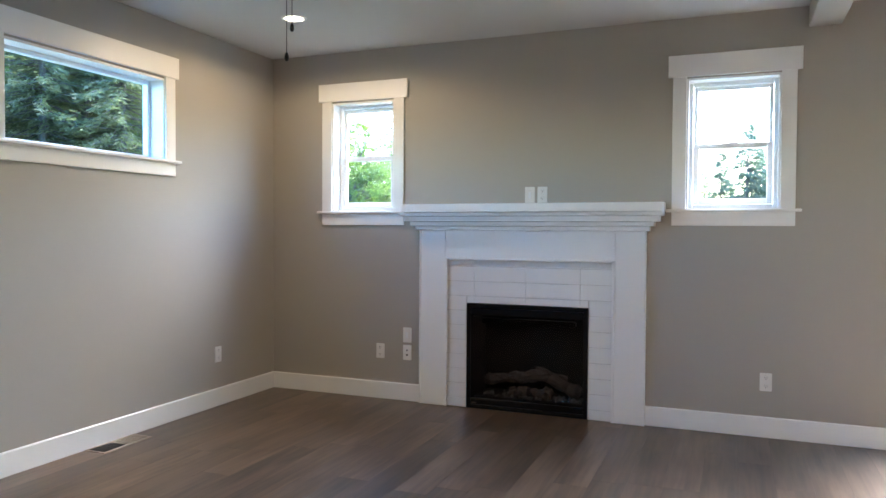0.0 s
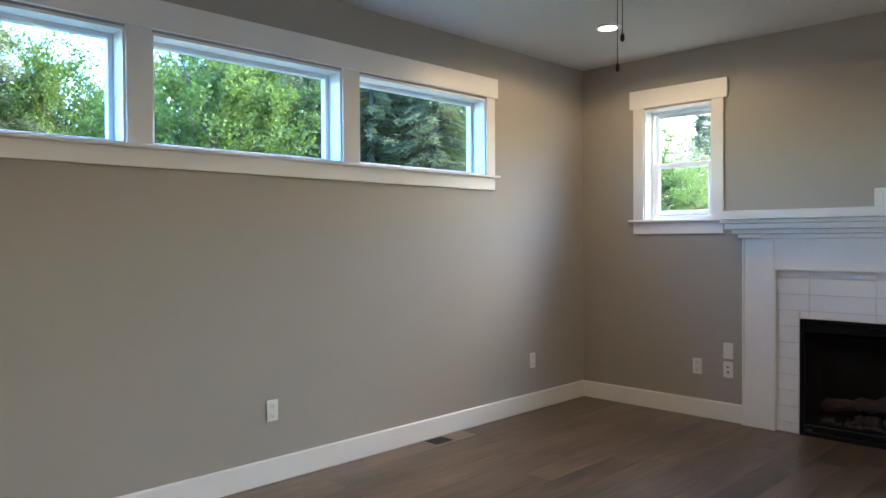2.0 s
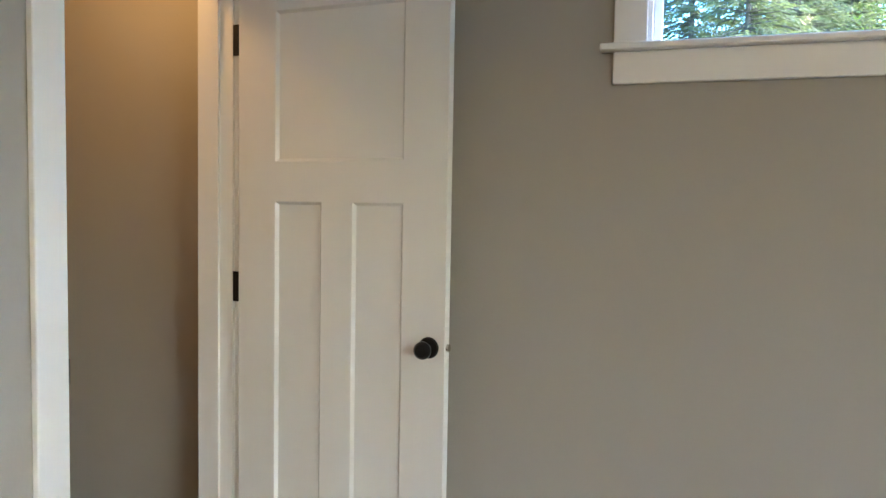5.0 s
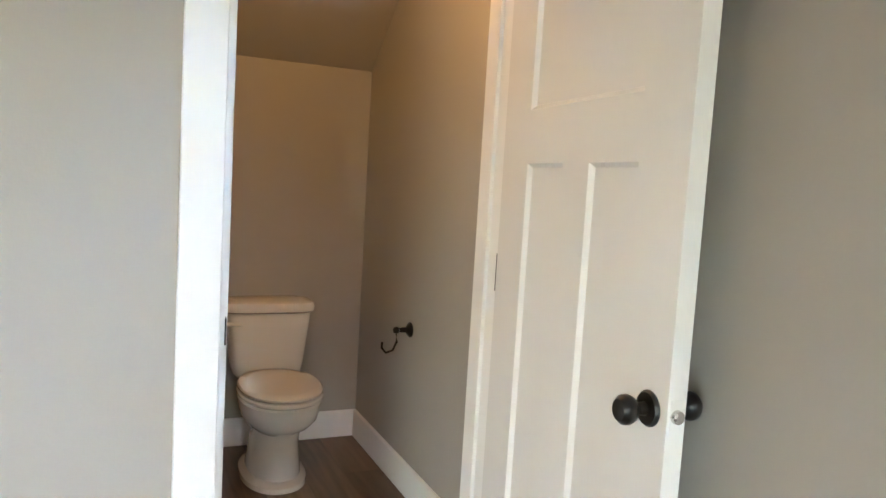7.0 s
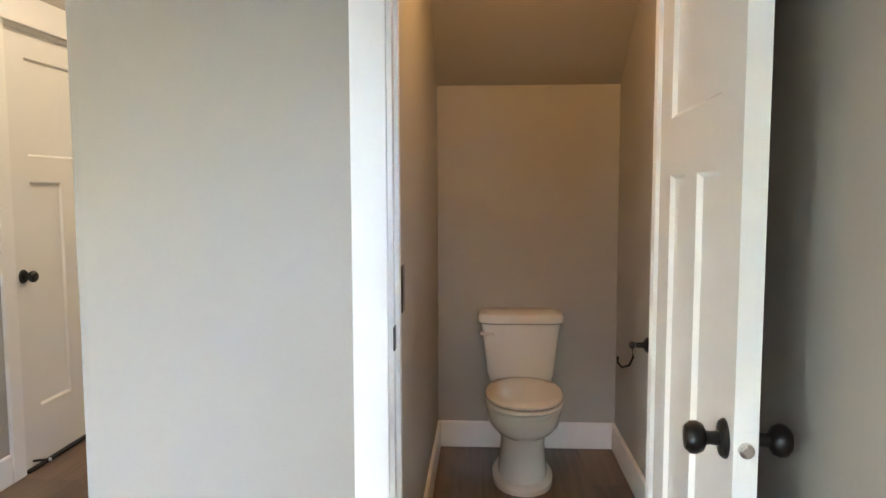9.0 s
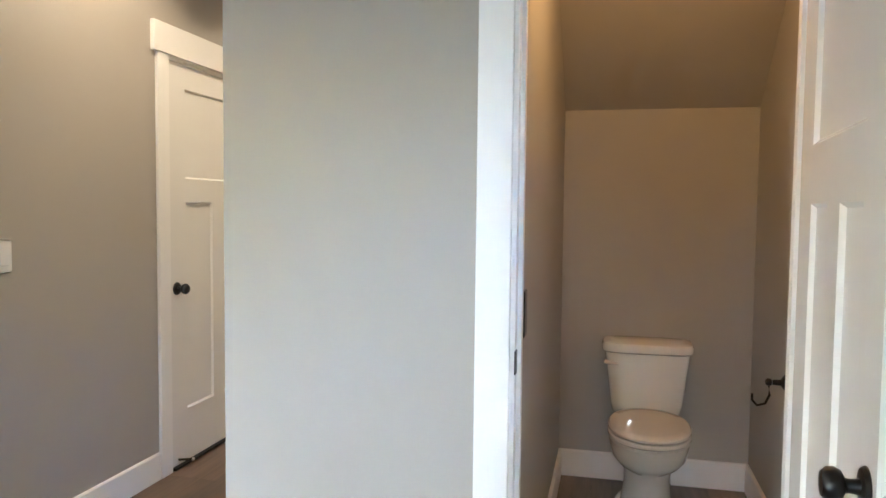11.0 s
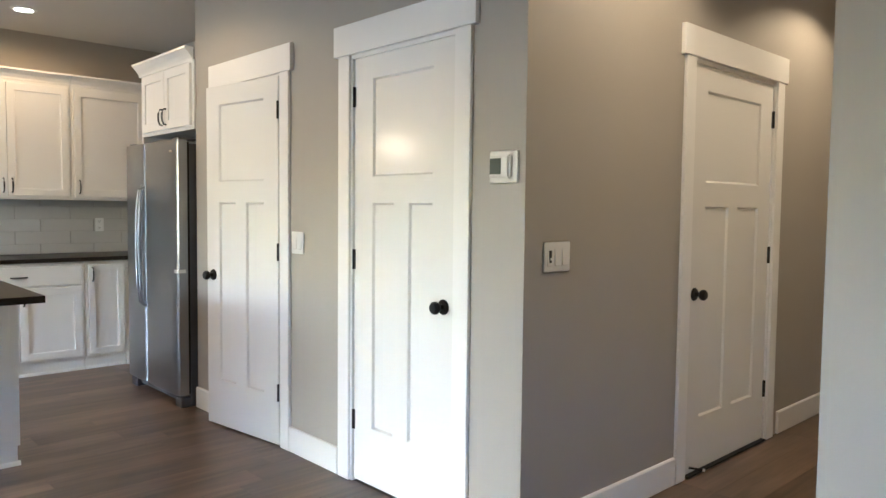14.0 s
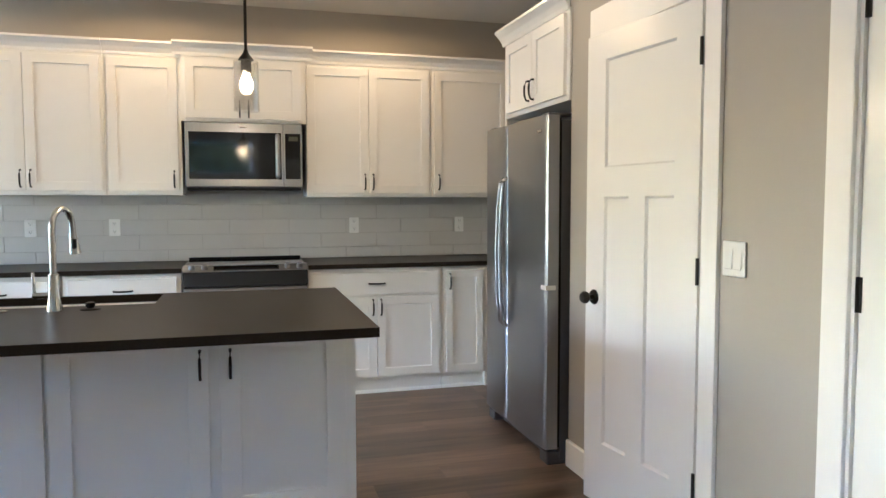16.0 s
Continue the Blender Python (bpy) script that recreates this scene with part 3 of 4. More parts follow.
o = tagged(part("embers", bm, M_EMBER, ins, "crushed dark glass ember bed"), kind="stuff")
part("ember_tray", B(1.80, 2.62, -0.001, 0.30, 0.03, 0.095), M_DARK, ins)
part("badge", B(1.79, 1.83, -0.0295, -0.028, 0.044, 0.050), M_NICKEL, ins)

# ---- electrical ----


def plate(name, m, w, h, label, cat):
    e = thing(name, m, label, cat, "wall plates")
    part("plate", B(-w / 2, w / 2, -0.006, 0.0, -h / 2, h / 2, bevel=0.003, seg=2), M_PLATE, e)
    return e


def outlet(m, label="white duplex outlet with wall plate"):
    e = plate("outlet", m, 0.073, 0.118, label, "outlet")
    for z in (-0.028, 0.028):
        r = part("receptacle", B(-0.0165, 0.0165, -0.0075, -0.005, z - 0.0145, z + 0.0145, bevel=0.002), M_PLATE, e)
        for x, hh in ((-0.006, 0.008), (0.006, 0.0065)):
            part("slot", B(x - 0.0012, x + 0.0012, -0.0082, -0.007, z - 0.001, z + hh), M_SLOT, r)
        part("ground_hole", B(-0.002, 0.002, -0.0082, -0.007, z - 0.010, z - 0.005), M_SLOT, r)
    part("screw", lathe(bmesh.new(), [(0.003, 0), (0.003, 0.002)], Matrix.Translation((0, -0.006, 0)) @ pose(0, 0, 0, 90), 8), M_PLATE, e)


def cable_plate(m, kind):
    e = plate("media_plate", m, 0.073, 0.118, "white low-voltage wall plate", "wall plate")
    if kind == "pass":
        part("opening", B(-0.016, 0.016, -0.0075, -0.005, -0.034, 0.034, bevel=0.002), M_PLATE, e)
        part("recess", B(-0.009, 0.009, -0.0082, -0.007, -0.024, 0.022), M_VINYL, e)
    else:
        part("coax_jack", lathe(bmesh.new(), [(0.006, 0), (0.005, 0.007)], Matrix.Translation((0, -0.006, 0.018)) @ pose(0, 0, 0, 90), 10), M_SLOT, e)
        part("data_jack", B(-0.008, 0.008, -0.0078, -0.005, -0.024, -0.012), M_SLOT, e)


def rocker(m, n, label, dimmer=False):
    w = 0.073 + 0.046 * (n - 1)
    e = plate("light_switch", m, w, 0.118, label, "light switch")
    for i in range(n):
        x = (i - (n - 1) / 2) * 0.046
        p = part("rocker", prism(bmesh.new(), [(-0.0055, -0.033), (-0.010, -0.033), (-0.0065, 0.033), (-0.0055, 0.033)], x - 0.0165, x + 0.0165), M_PLATE, e)
        part("rocker_line", B(x - 0.0165, x + 0.0165, -0.0106, -0.009, -0.0345, -0.0325), M_GROUT, p)
        if dimmer and i == 0:
            part("slider_slot", B(x - 0.006, x + 0.006, -0.0112, -0.006, -0.022, 0.026), M_SLOT, p)
            part("slider", B(x - 0.004, x + 0.004, -0.014, -0.009, -0.012, -0.002, bevel=0.001), M_PLATE, p)


for x, z in ((1.014, 0.379), (3.803, 0.362), (2.315, 1.592)):
    outlet(pose(x, 0, z))
cable_plate(pose(2.222, 0, 1.592), "pass"), cable_plate(pose(1.248, 0, 0.516), "pass"), cable_plate(pose(1.248, 0, 0.379), "jack")
outlet(pose(0, -3.032, 0.400, 0, 0, 90)), outlet(pose(0, -0.705, 0.390, 0, 0, 90)), outlet(pose(0, -5.50, 0.393, 0, 0, 90))
rocker(pose(2.64, -6.516, 1.150, 0, 0, -90), 3, "white triple switch plate with slide dimmer", True)
rocker(pose(4.207, -6.325, 1.144, 0, 0, 180), 2, "white double rocker switch beside the pantry door")
th = thing("thermostat", pose(2.743, -6.325, 1.493, 0, 0, 180), "white wall thermostat on a square backing plate", "thermostat")
part("backplate", B(-0.074, 0.074, -0.008, 0, -0.062, 0.062, bevel=0.007, seg=3), M_PLATE, th)
part("body", B(-0.058, 0.046, -0.030, -0.008, -0.045, 0.045, bevel=0.007, seg=3), M_PLATE, th)
part("screen", B(-0.050, 0.006, -0.0312, -0.029, -0.028, 0.032), M_LCD, th, "grey liquid crystal screen")
part("buttons", B(0.018, 0.036, -0.0308, -0.029, -0.020, 0.024, bevel=0.0005), M_PLATE, th)

# ---- floor register ----
fv = thing("floor_register", pose(0.085, -1.735, 0), "bronze metal floor register beside the baseboard", "floor vent")
bm = bmesh.new()
for a in ((-0.075, -0.058, -0.19, 0.19), (0.068, 0.085, -0.19, 0.19), (-0.058, 0.068, -0.19, -0.172), (-0.058, 0.068, 0.172, 0.19), (-0.058, 0.068, -0.005, 0.005)):
    box(bm, *a, 0.0005, 0.006, bevel=0.001)
part("rim", bm, M_BRASS, fv)
part("duct", B(-0.06, 0.07, -0.175, 0.175, 0.0004, 0.0015), M_SLOT, fv)
for i in range(17):
    y = -0.163 + i * 0.0095
    part("louver", B(-0.058, 0.068, y, y + 0.003, 0.0016, 0.005), M_SLOT, fv)
    y = 0.012 + i * 0.0095
    part("louver", B(-0.058, 0.068, y, y + 0.006, 0.0016, 0.005), M_BRASS, fv)

# ---- ceiling lamps and fan ----
# fittings for all cans, the added one at (3.3, -4.0) too
for cx, cy in CANS:
    c = thing("recessed_light", pose(cx, cy, H), "round white recessed ceiling light, lit", "ceiling light", "recessed lights")
    part("trim_ring", lathe(bmesh.new(), [(0.088, 0.0), (0.086, -0.005), (0.066, -0.010), (0.064, -0.002)], Matrix(), 28), M_PLATE, c, smooth=True)
    part("diffuser", lathe(bmesh.new(), [(0.064, -0.004), (0.05, -0.007), (0.02, -0.008)], Matrix(), 24), M_CANGLOW, c, smooth=True)
fan = thing("ceiling_fan", pose(1.90, -2.58, H), "ceiling fan housing with two beaded pull chains", "ceiling fan")
part("canopy", lathe(bmesh.new(), [(0.07, 0.0), (0.066, -0.04), (0.03, -0.06), (0.014, -0.065)], Matrix(), 24), M_BLACK, fan, smooth=True)
part("motor_housing", lathe(bmesh.new(), [(0.014, -0.06), (0.05, -0.09), (0.11, -0.12), (0.11, -0.20), (0.07, -0.23), (0.045, -0.27), (0.01, -0.275)], Matrix(), 28), M_BLACK, fan, smooth=True)
for dx, dy, zb in ((0.034, -0.056, 2.005), (0.027, -0.008, 2.135)):
    ch = part("pull_chain", tube(bmesh.new(), [(dx, dy, -0.25), (dx, dy, zb - H + 0.03)], 0.0016, 6), M_BLACK, fan)
    part("chain_fob", lathe(bmesh.new(), [(0.003, 0.035), (0.008, 0.025), (0.009, 0.008), (0.004, 0.0)], Matrix.Translation((dx, dy, zb - H)), 12), M_BLACK, ch, smooth=True)

# ---- powder room ----
wc = thing("toilet", pose(0.335, -8.03, 0), "bone ceramic two-piece toilet with closed lid", "toilet")
part("base", loft(bmesh.new(), [(0, 0.36, 0.138, 0.240, 0.002), (0, 0.36, 0.137, 0.239, 0.022), (0, 0.36, 0.128, 0.228, 0.032), (0, 0.365, 0.112, 0.205, 0.042), (0, 0.37, 0.105, 0.192, 0.10), (0, 0.375, 0.099, 0.182, 0.19), (0, 0.39, 0.104, 0.19, 0.238), (0, 0.425, 0.135, 0.222, 0.272), (0, 0.445, 0.156, 0.24, 0.305), (0, 0.452, 0.164, 0.245, 0.345), (0, 0.455, 0.168, 0.247, 0.376), (0, 0.455, 0.160, 0.239, 0.384)], 36, 2.25), M_CERAMIC, wc, smooth=True)
part("seat", loft(bmesh.new(), [(0, 0.470, 0.150, 0.220, 0.384), (0, 0.470, 0.168, 0.238, 0.390), (0, 0.470, 0.173, 0.243, 0.394), (0, 0.470, 0.173, 0.243, 0.403), (0, 0.470, 0.168, 0.238, 0.408), (0, 0.470, 0.155, 0.225, 0.409)], 40, 2.2), M_CERAMIC, wc, smooth=True)
part("lid", loft(bmesh.new(), [(0, 0.468, 0.152, 0.222, 0.410), (0, 0.468, 0.166, 0.236, 0.414), (0, 0.468, 0.171, 0.241, 0.418), (0, 0.468, 0.171, 0.241, 0.426), (0, 0.468, 0.165, 0.234, 0.432), (0, 0.468, 0.13, 0.19, 0.4355), (0, 0.468, 0.07, 0.11, 0.4365)], 40, 2.2), M_CERAMIC, wc, smooth=True)
part("tank", loft(bmesh.new(), [(0, 0.125, 0.140, 0.080, 0.385), (0, 0.125, 0.155, 0.092, 0.405), (0, 0.125, 0.163, 0.097, 0.44), (0, 0.122, 0.192, 0.104, 0.678)], 44, 5), M_CERAMIC, wc, smooth=True)
part("tank_lid", loft(bmesh.new(), [(0, 0.122, 0.194, 0.108, 0.681), (0, 0.122, 0.204, 0.116, 0.686), (0, 0.122, 0.207, 0.118, 0.694), (0, 0.122, 0.207, 0.118, 0.712), (0, 0.122, 0.200, 0.112, 0.724), (0, 0.122, 0.17, 0.09, 0.730)], 44, 5), M_CERAMIC, wc, smooth=True)
part("flush_lever", tube(bmesh.new(), [(0.188, 0.225, 0.640), (0.188, 0.245, 0.640), (0.165, 0.250, 0.638), (0.13, 0.248, 0.634)], [0.011, 0.010, 0.008, 0.006], 10), M_CERAMIC, wc, smooth=True)
for x in (-0.07, 0.07):
    part("hinge_cap", lathe(bmesh.new(), [(0.016, 0), (0.015, 0.014), (0.006, 0.018)], Matrix.Translation((x, 0.262, 0.41)), 12), M_CERAMIC, wc, smooth=True)
hk = thing("paper_holder", pose(-0.15, -7.34, 0.69, 0, 0, 90), "dark bronze toilet paper holder hook", "paper holder")
part("rosette", lathe(bmesh.new(), [(0.032, 0), (0.032, 0.004), (0.026, 0.010), (0.012, 0.020), (0.010, 0.05)], pose(0, 0, 0, 90), 20), M_BLACK, hk, smooth=True)
part("ball", lathe(bmesh.new(), [(0.004, 0.048), (0.013, 0.054), (0.015, 0.064), (0.011, 0.073), (0.003, 0.076)], pose(0, 0, 0, 90), 16), M_BLACK, hk, smooth=True)
part("arm", tube(bmesh.new(), [(0, -0.062, -0.008), (0.0, -0.058, -0.05), (-0.004, -0.072, -0.085), (-0.008, -0.10, -0.095), (-0.010, -0.118, -0.075), (-0.010, -0.118, -0.05)], 0.005, 8), M_BLACK, hk, smooth=True)
tr = thing("towel_holder", pose(0.745, -6.40, 1.05, 0, 0, -90), "small black metal holder on the powder room wall", "holder")
part("mount", B(-0.03, 0.03, -0.008, 0.0, -0.065, 0.065, bevel=0.003), M_BLACK, tr)

# ---- kitchen ----


def pull(parent, x, z, vertical, y, ln=0.108):
    """An arched black cabinet pull, standing off the face at y."""
    pts = [(-ln / 2, 0.0), (-ln / 2 + 0.002, -0.018), (-ln / 4, -0.028), (0, -0.030), (ln / 4, -0.028), (ln / 2 - 0.002, -0.018), (ln / 2, 0.0)]
    co = [(x, y + d, z + s) if vertical else (x + s, y + d, z) for s, d in pts]
    part("handle", tube(bmesh.new(), co, [0.0065, 0.005, 0.0055, 0.006, 0.0055, 0.005, 0.0065], 8), M_BLACK, parent, "black arched pull", True)


def shaker(parent, x0, x1, z0, z1, handle=None, rail=0.058, name="door"):
    """A shaker leaf in front of the face frame at y = 0. handle: (x, z, vertical)."""
    t = 0.020
    bm = bmesh.new()
    loops = []
    for y, o in ((-0.001, 0.0), (-t + 0.001, 0.0), (-t, 0.001), (-t, rail - 0.001), (-t + 0.002, rail), (-0.001, rail)):
        loops.append([bm.verts.new((x, y, z)) for x, z in ((x0 + o, z0 + o), (x1 - o, z0 + o), (x1 - o, z1 - o), (x0 + o, z1 - o))])
    for a, b in zip(loops, loops[1:] + loops[:1]):
        for k in range(4):
            bm.faces.new((a[k], a[(k + 1) % 4], b[(k + 1) % 4], b[k]))
    d = part(name, bm, M_CAB, parent)
    part("panel", B(x0 + rail, x1 - rail, -t + 0.009, -0.002, z0 + rail, z1 - rail), M_CAB, d)
    if handle:
        pull(d, handle[0], handle[1], handle[2], -t)
    return d


def drawer(parent, x0, x1, z0, z1):
    d = part("drawer_front", B(x0, x1, -0.020, -0.001, z0, z1, bevel=0.003), M_CAB, parent)
    pull(d, (x0 + x1) / 2, (z0 + z1) / 2, False, -0.020)


def cabinet(name, m, w, d, z0, z1, label, toe=False, back=True):
    e = thing(name, m, label, "cabinet", "kitchen cabinets")
    part("body", B(0.001, w - 0.001, 0.0, d, z0, z1, bevel=0.001), M_CAB, e)
    if toe:
        part("toe_kick", B(0.001, w - 0.001, 0.035, d, 0.002, z0), M_CAB, e)
        part("shoe_trim", prism(bmesh.new(), [(0.035, 0.002), (0.035, 0.022), (0.030, 0.020), (0.018, 0.002)], 0.001, w - 0.001), M_CAB, e)
    return e


def east(y, x):                # cabinets on the east wall: local x runs south
    return pose(x, y, 0, 0, 0, -90)


UX, BX = 7.352, 7.07
CROWN = [(0.0, 0.0), (-0.008, 0.0), (-0.012, 0.018), (-0.030, 0.045), (-0.052, 0.068), (-0.060, 0.074), (-0.060, 0.088), (0.0, 0.088)]


def crown(e, x0, x1, z, y=0.0):
    part("crown", prism(bmesh.new(), [(y + a, z + b) for a, b in CROWN], x0, x1), M_CAB, e, smooth=False)


uA = cabinet("upper_cabinet", east(-2.98, UX), 0.92, 0.326, 1.385, 2.305, "white shaker double upper cabinet with black pulls")
shaker(uA, 0.02, 0.452, 1.412, 2.282, (0.425, 1.49, True)), shaker(uA, 0.456, 0.90, 1.412, 2.282, (0.484, 1.49, True))
uB = cabinet("upper_cabinet", east(-3.90, UX), 0.478, 0.326, 1.385, 2.305, "white shaker single upper cabinet with black pull")
shaker(uB, 0.022, 0.455, 1.412, 2.282, (0.427, 1.49, True))
uC = cabinet("upper_cabinet", east(-4.378, UX - 0.035), 0.824, 0.361, 1.878, 2.315, "white shaker cabinet over the microwave")
shaker(uC, 0.03, 0.405, 1.900, 2.296, (0.378, 1.965, True)), shaker(uC, 0.409, 0.785, 1.900, 2.296, (0.437, 1.965, True))
uD = cabinet("upper_cabinet", east(-5.202, UX), 0.908, 0.326, 1.372, 2.305, "white shaker double upper cabinet with black pulls")
shaker(uD, 0.005, 0.440, 1.400, 2.280, (0.412, 1.48, True)), shaker(uD, 0.444, 0.890, 1.400, 2.280, (0.472, 1.48, True))
uE = cabinet("upper_cabinet", east(-6.11, UX), 0.62, 0.326, 1.372, 2.305, "white shaker single upper cabinet beside the refrigerator")
shaker(uE, 0.022, 0.595, 1.400, 2.280, (0.055, 1.48, True))
crown(uA, -0.0, 0.918, 2.303), crown(uB, 0.0, 0.476, 2.303), crown(uD, 0.0, 0.906, 2.303), crown(uE, 0.0, 0.62, 2.303)
crown(uC, -0.045, 0.869, 2.312, -0.004)
part("filler", B(0.62, 0.885, 0.0, 0.326, 1.372, 2.39), M_CAB, uE)

fc = cabinet("fridge_cabinet", pose(6.335, -6.318, 0, 0, 0, 180), 0.875, 0.60, 1.835, 2.285, "white shaker cabinet above the refrigerator")
shaker(fc, 0.03, 0.435, 1.862, 2.262, (0.405, 1.945, True)), shaker(fc, 0.439, 0.845, 1.862, 2.262, (0.469, 1.945, True))
crown(fc, -0.05, 0.872, 2.275)
part("side_panel", B(-0.020, 0.0, 0.0, 0.60, 0.002, 2.285), M_CAB, fc)

mw = thing("microwave", pose(7.297, -4.398, 0, 0, 0, -90), "stainless over-range microwave with black glass window", "microwave")
part("body", B(0.0, 0.772, 0.012, 0.38, 1.430, 1.874, bevel=0.004), M_FRSIDE, mw)
dr = part("door", B(0.003, 0.640, -0.012, 0.012, 1.440, 1.872, bevel=0.004), M_STEEL, mw)
part("window", B(0.025, 0.628, -0.0155, -0.011, 1.492, 1.808, bevel=0.002), M_GLASSB, dr)
part("handle", tube(bmesh.new(), [(0.604, -0.014, 1.79), (0.604, -0.045, 1.78), (0.604, -0.048, 1.65), (0.604, -0.045, 1.52), (0.604, -0.014, 1.51)], 0.016, 12), M_STEEL, dr, smooth=True)
cp = part("control_panel", B(0.643, 0.769, -0.012, 0.012, 1.440, 1.872, bevel=0.004), M_STEEL, mw)
part("key_panel", B(0.655, 0.758, -0.0155, -0.011, 1.495, 1.806, bevel=0.002), M_GLASSB, cp)
part("display", B(0.68, 0.74, -0.0165, -0.015, 1.755, 1.785), M_LCD, cp)
part("badge", B(0.35, 0.40, -0.0135, -0.012, 1.838, 1.845), M_NICKEL, dr)
part("bottom_grille", B(0.01, 0.762, 0.0, 0.36, 1.416, 1.430), M_IRON, mw)

for yy, ww_, spec in ((-2.97, 0.70, 1), (-3.68, 0.695, 1)):
    bc = cabinet("base_cabinet", east(yy, BX), ww_, 0.59, 0.105, 0.882, "white shaker base cabinet with drawer", toe=True)
    drawer(bc, 0.03, ww_ - 0.03, 0.70, 0.855)
    shaker(bc, 0.03, ww_ / 2 - 0.002, 0.125, 0.680), shaker(bc, ww_ / 2 + 0.002, ww_ - 0.03, 0.125, 0.680)
bc = cabinet("base_cabinet", east(-5.178, BX), 0.935, 0.59, 0.105, 0.882, "white shaker base cabinet with drawer and two doors", toe=True)
drawer(bc, 0.022, 0.910, 0.700, 0.852)
shaker(bc, 0.022, 0.463, 0.125, 0.685, (0.437, 0.61, True)), shaker(bc, 0.467, 0.910, 0.125, 0.685, (0.494, 0.61, True))
bc = cabinet("base_cabinet", east(-6.115, BX), 0.32, 0.59, 0.105, 0.882, "narrow white shaker base cabinet beside the refrigerator", toe=True)
shaker(bc, 0.025, 0.300, 0.125, 0.852, (0.052, 0.775, True), rail=0.05)
part("filler", B(0.32, 0.87, 0.0, 0.59, 0.002, 0.882), M_CAB, bc)

for a, b in ((-4.378, -2.96), (-6.99, -5.178)):
    tagged(link("worktop", B(7.03, 7.676, a, b, 0.884, 0.915, bevel=0.003), M_STONE), "dark brown-black stone kitchen worktop", "worktop")

rn = thing("kitchen_range", pose(7.03, -4.384, 0, 0, 0, -90), "black and stainless slide-in electric range", "range")
part("body", B(0.002, 0.786, 0.03, 0.63, 0.03, 0.905, bevel=0.003), M_IRON, rn)
part("cooktop", B(0.0, 0.788, 0.02, 0.64, 0.905, 0.922, bevel=0.004), M_GLASSB, rn)
part("rear_trim", B(0.0, 0.788, 0.60, 0.64, 0.922, 0.938, bevel=0.004), M_IRON, rn)
cp = part("control_panel", prism(bmesh.new(), [(0.03, 0.925), (0.10, 0.926), (0.10, 0.912), (-0.012, 0.889), (-0.030, 0.889), (-0.030, 0.893)], 0.0, 0.788), M_STEEL, rn)
part("display", prism(bmesh.new(), [(0.024, 0.9215), (-0.020, 0.8975), (-0.021, 0.899), (0.023, 0.923)], 0.19, 0.60), M_GLASSB, cp)
for x in (0.055, 0.135, 0.655, 0.735):
    part("knob", lathe(bmesh.new(), [(0.021, 0.0), (0.020, 0.012), (0.016, 0.024), (0.014, 0.030)], Matrix.Translation((x, 0.002, 0.909)) @ pose(0, 0, 0, 30), 18), M_STEEL, cp, smooth=True)
part("front_band", B(0.002, 0.786, -0.028, 0.03, 0.79, 0.888, bevel=0.003), M_DARK, rn)
part("oven_door", B(0.006, 0.782, -0.020, 0.03, 0.20, 0.785, bevel=0.005), M_STEEL, rn)
part("oven_handle", tube(bmesh.new(), [(0.06, -0.02, 0.745), (0.06, -0.06, 0.745), (0.39, -0.066, 0.745), (0.73, -0.06, 0.745), (0.73, -0.02, 0.745)], 0.011, 10), M_STEEL, rn, smooth=True)
part("drawer", B(0.006, 0.782, -0.018, 0.03, 0.05, 0.19, bevel=0.005), M_STEEL, rn)
part("feet", B(0.03, 0.76, 0.05, 0.6, 0.0, 0.03), M_IRON, rn)

fr = thing("refrigerator", pose(6.372, -6.20, 0, 0, 0, 180), "stainless side-by-side refrigerator with curved bar handles", "refrigerator")
part("cabinet_body", B(0.01, 0.898, 0.085, 0.76, 0.02, 1.74, bevel=0.004), M_FRSIDE, fr)


def fridge_door(x0, x1):
    prof = [(x0, 0.07), (x0, 0.012), (x0 + 0.012, 0.004)]
    n = 8
    for i in range(n + 1):
        u = i / n
        prof.append((x0 + 0.02 + (x1 - x0 - 0.04) * u, 0.002 - 0.010 * math.sin(math.pi * u)))
    prof += [(x1 - 0.012, 0.004), (x1, 0.012), (x1, 0.07)]
    bm = bmesh.new()
    a, b = [bm.verts.new((x, y, 0.085)) for x, y in prof], [bm.verts.new((x, y, 1.762)) for x, y in prof]
    for i in range(len(prof)):
        j = (i + 1) % len(prof)
        bm.faces.new((a[i], a[j], b[j], b[i]))
    bm.faces.new(a[::-1]), bm.faces.new(b)
    return bm


d1 = part("freezer_door", fridge_door(0.002, 0.352), M_STEEL, fr, smooth=True)
d2 = part("fridge_door", fridge_door(0.358, 0.906), M_STEEL, fr, smooth=True)
for d, x in ((d1, 0.330), (d2, 0.380)):
    part("handle", tube(bmesh.new(), [(x, -0.004, 1.47), (x, -0.030, 1.44), (x, -0.043, 1.30), (x, -0.050, 1.06), (x, -0.043, 0.80), (x, -0.030, 0.66), (x, -0.004, 0.63)], [0.011, 0.012, 0.0125, 0.0125, 0.0125, 0.012, 0.011], 12), M_STEEL, d, "curved stainless bar handle", True)
part("badge", B(0.80, 0.85, -0.006, 0.001, 1.68, 1.695, bevel=0.002), M_NICKEL, d2)
part("gasket", B(0.008, 0.900, 0.070, 0.085, 0.09, 1.75), M_IRON, fr)
part("door_tape", B(0.850, 0.9085, -0.0005, 0.055, 0.895, 0.918), M_RUBBER, fr, "strip of white shipping tape")
for x in (0.03, 0.80):
    part("hinge_cover", B(x, x + 0.08, 0.02, 0.16, 1.762, 1.776, bevel=0.004), M_FRSIDE, fr)
part("base_grille", B(0.03, 0.878, 0.055, 0.085, 0.025, 0.080), M_FRSIDE, fr)
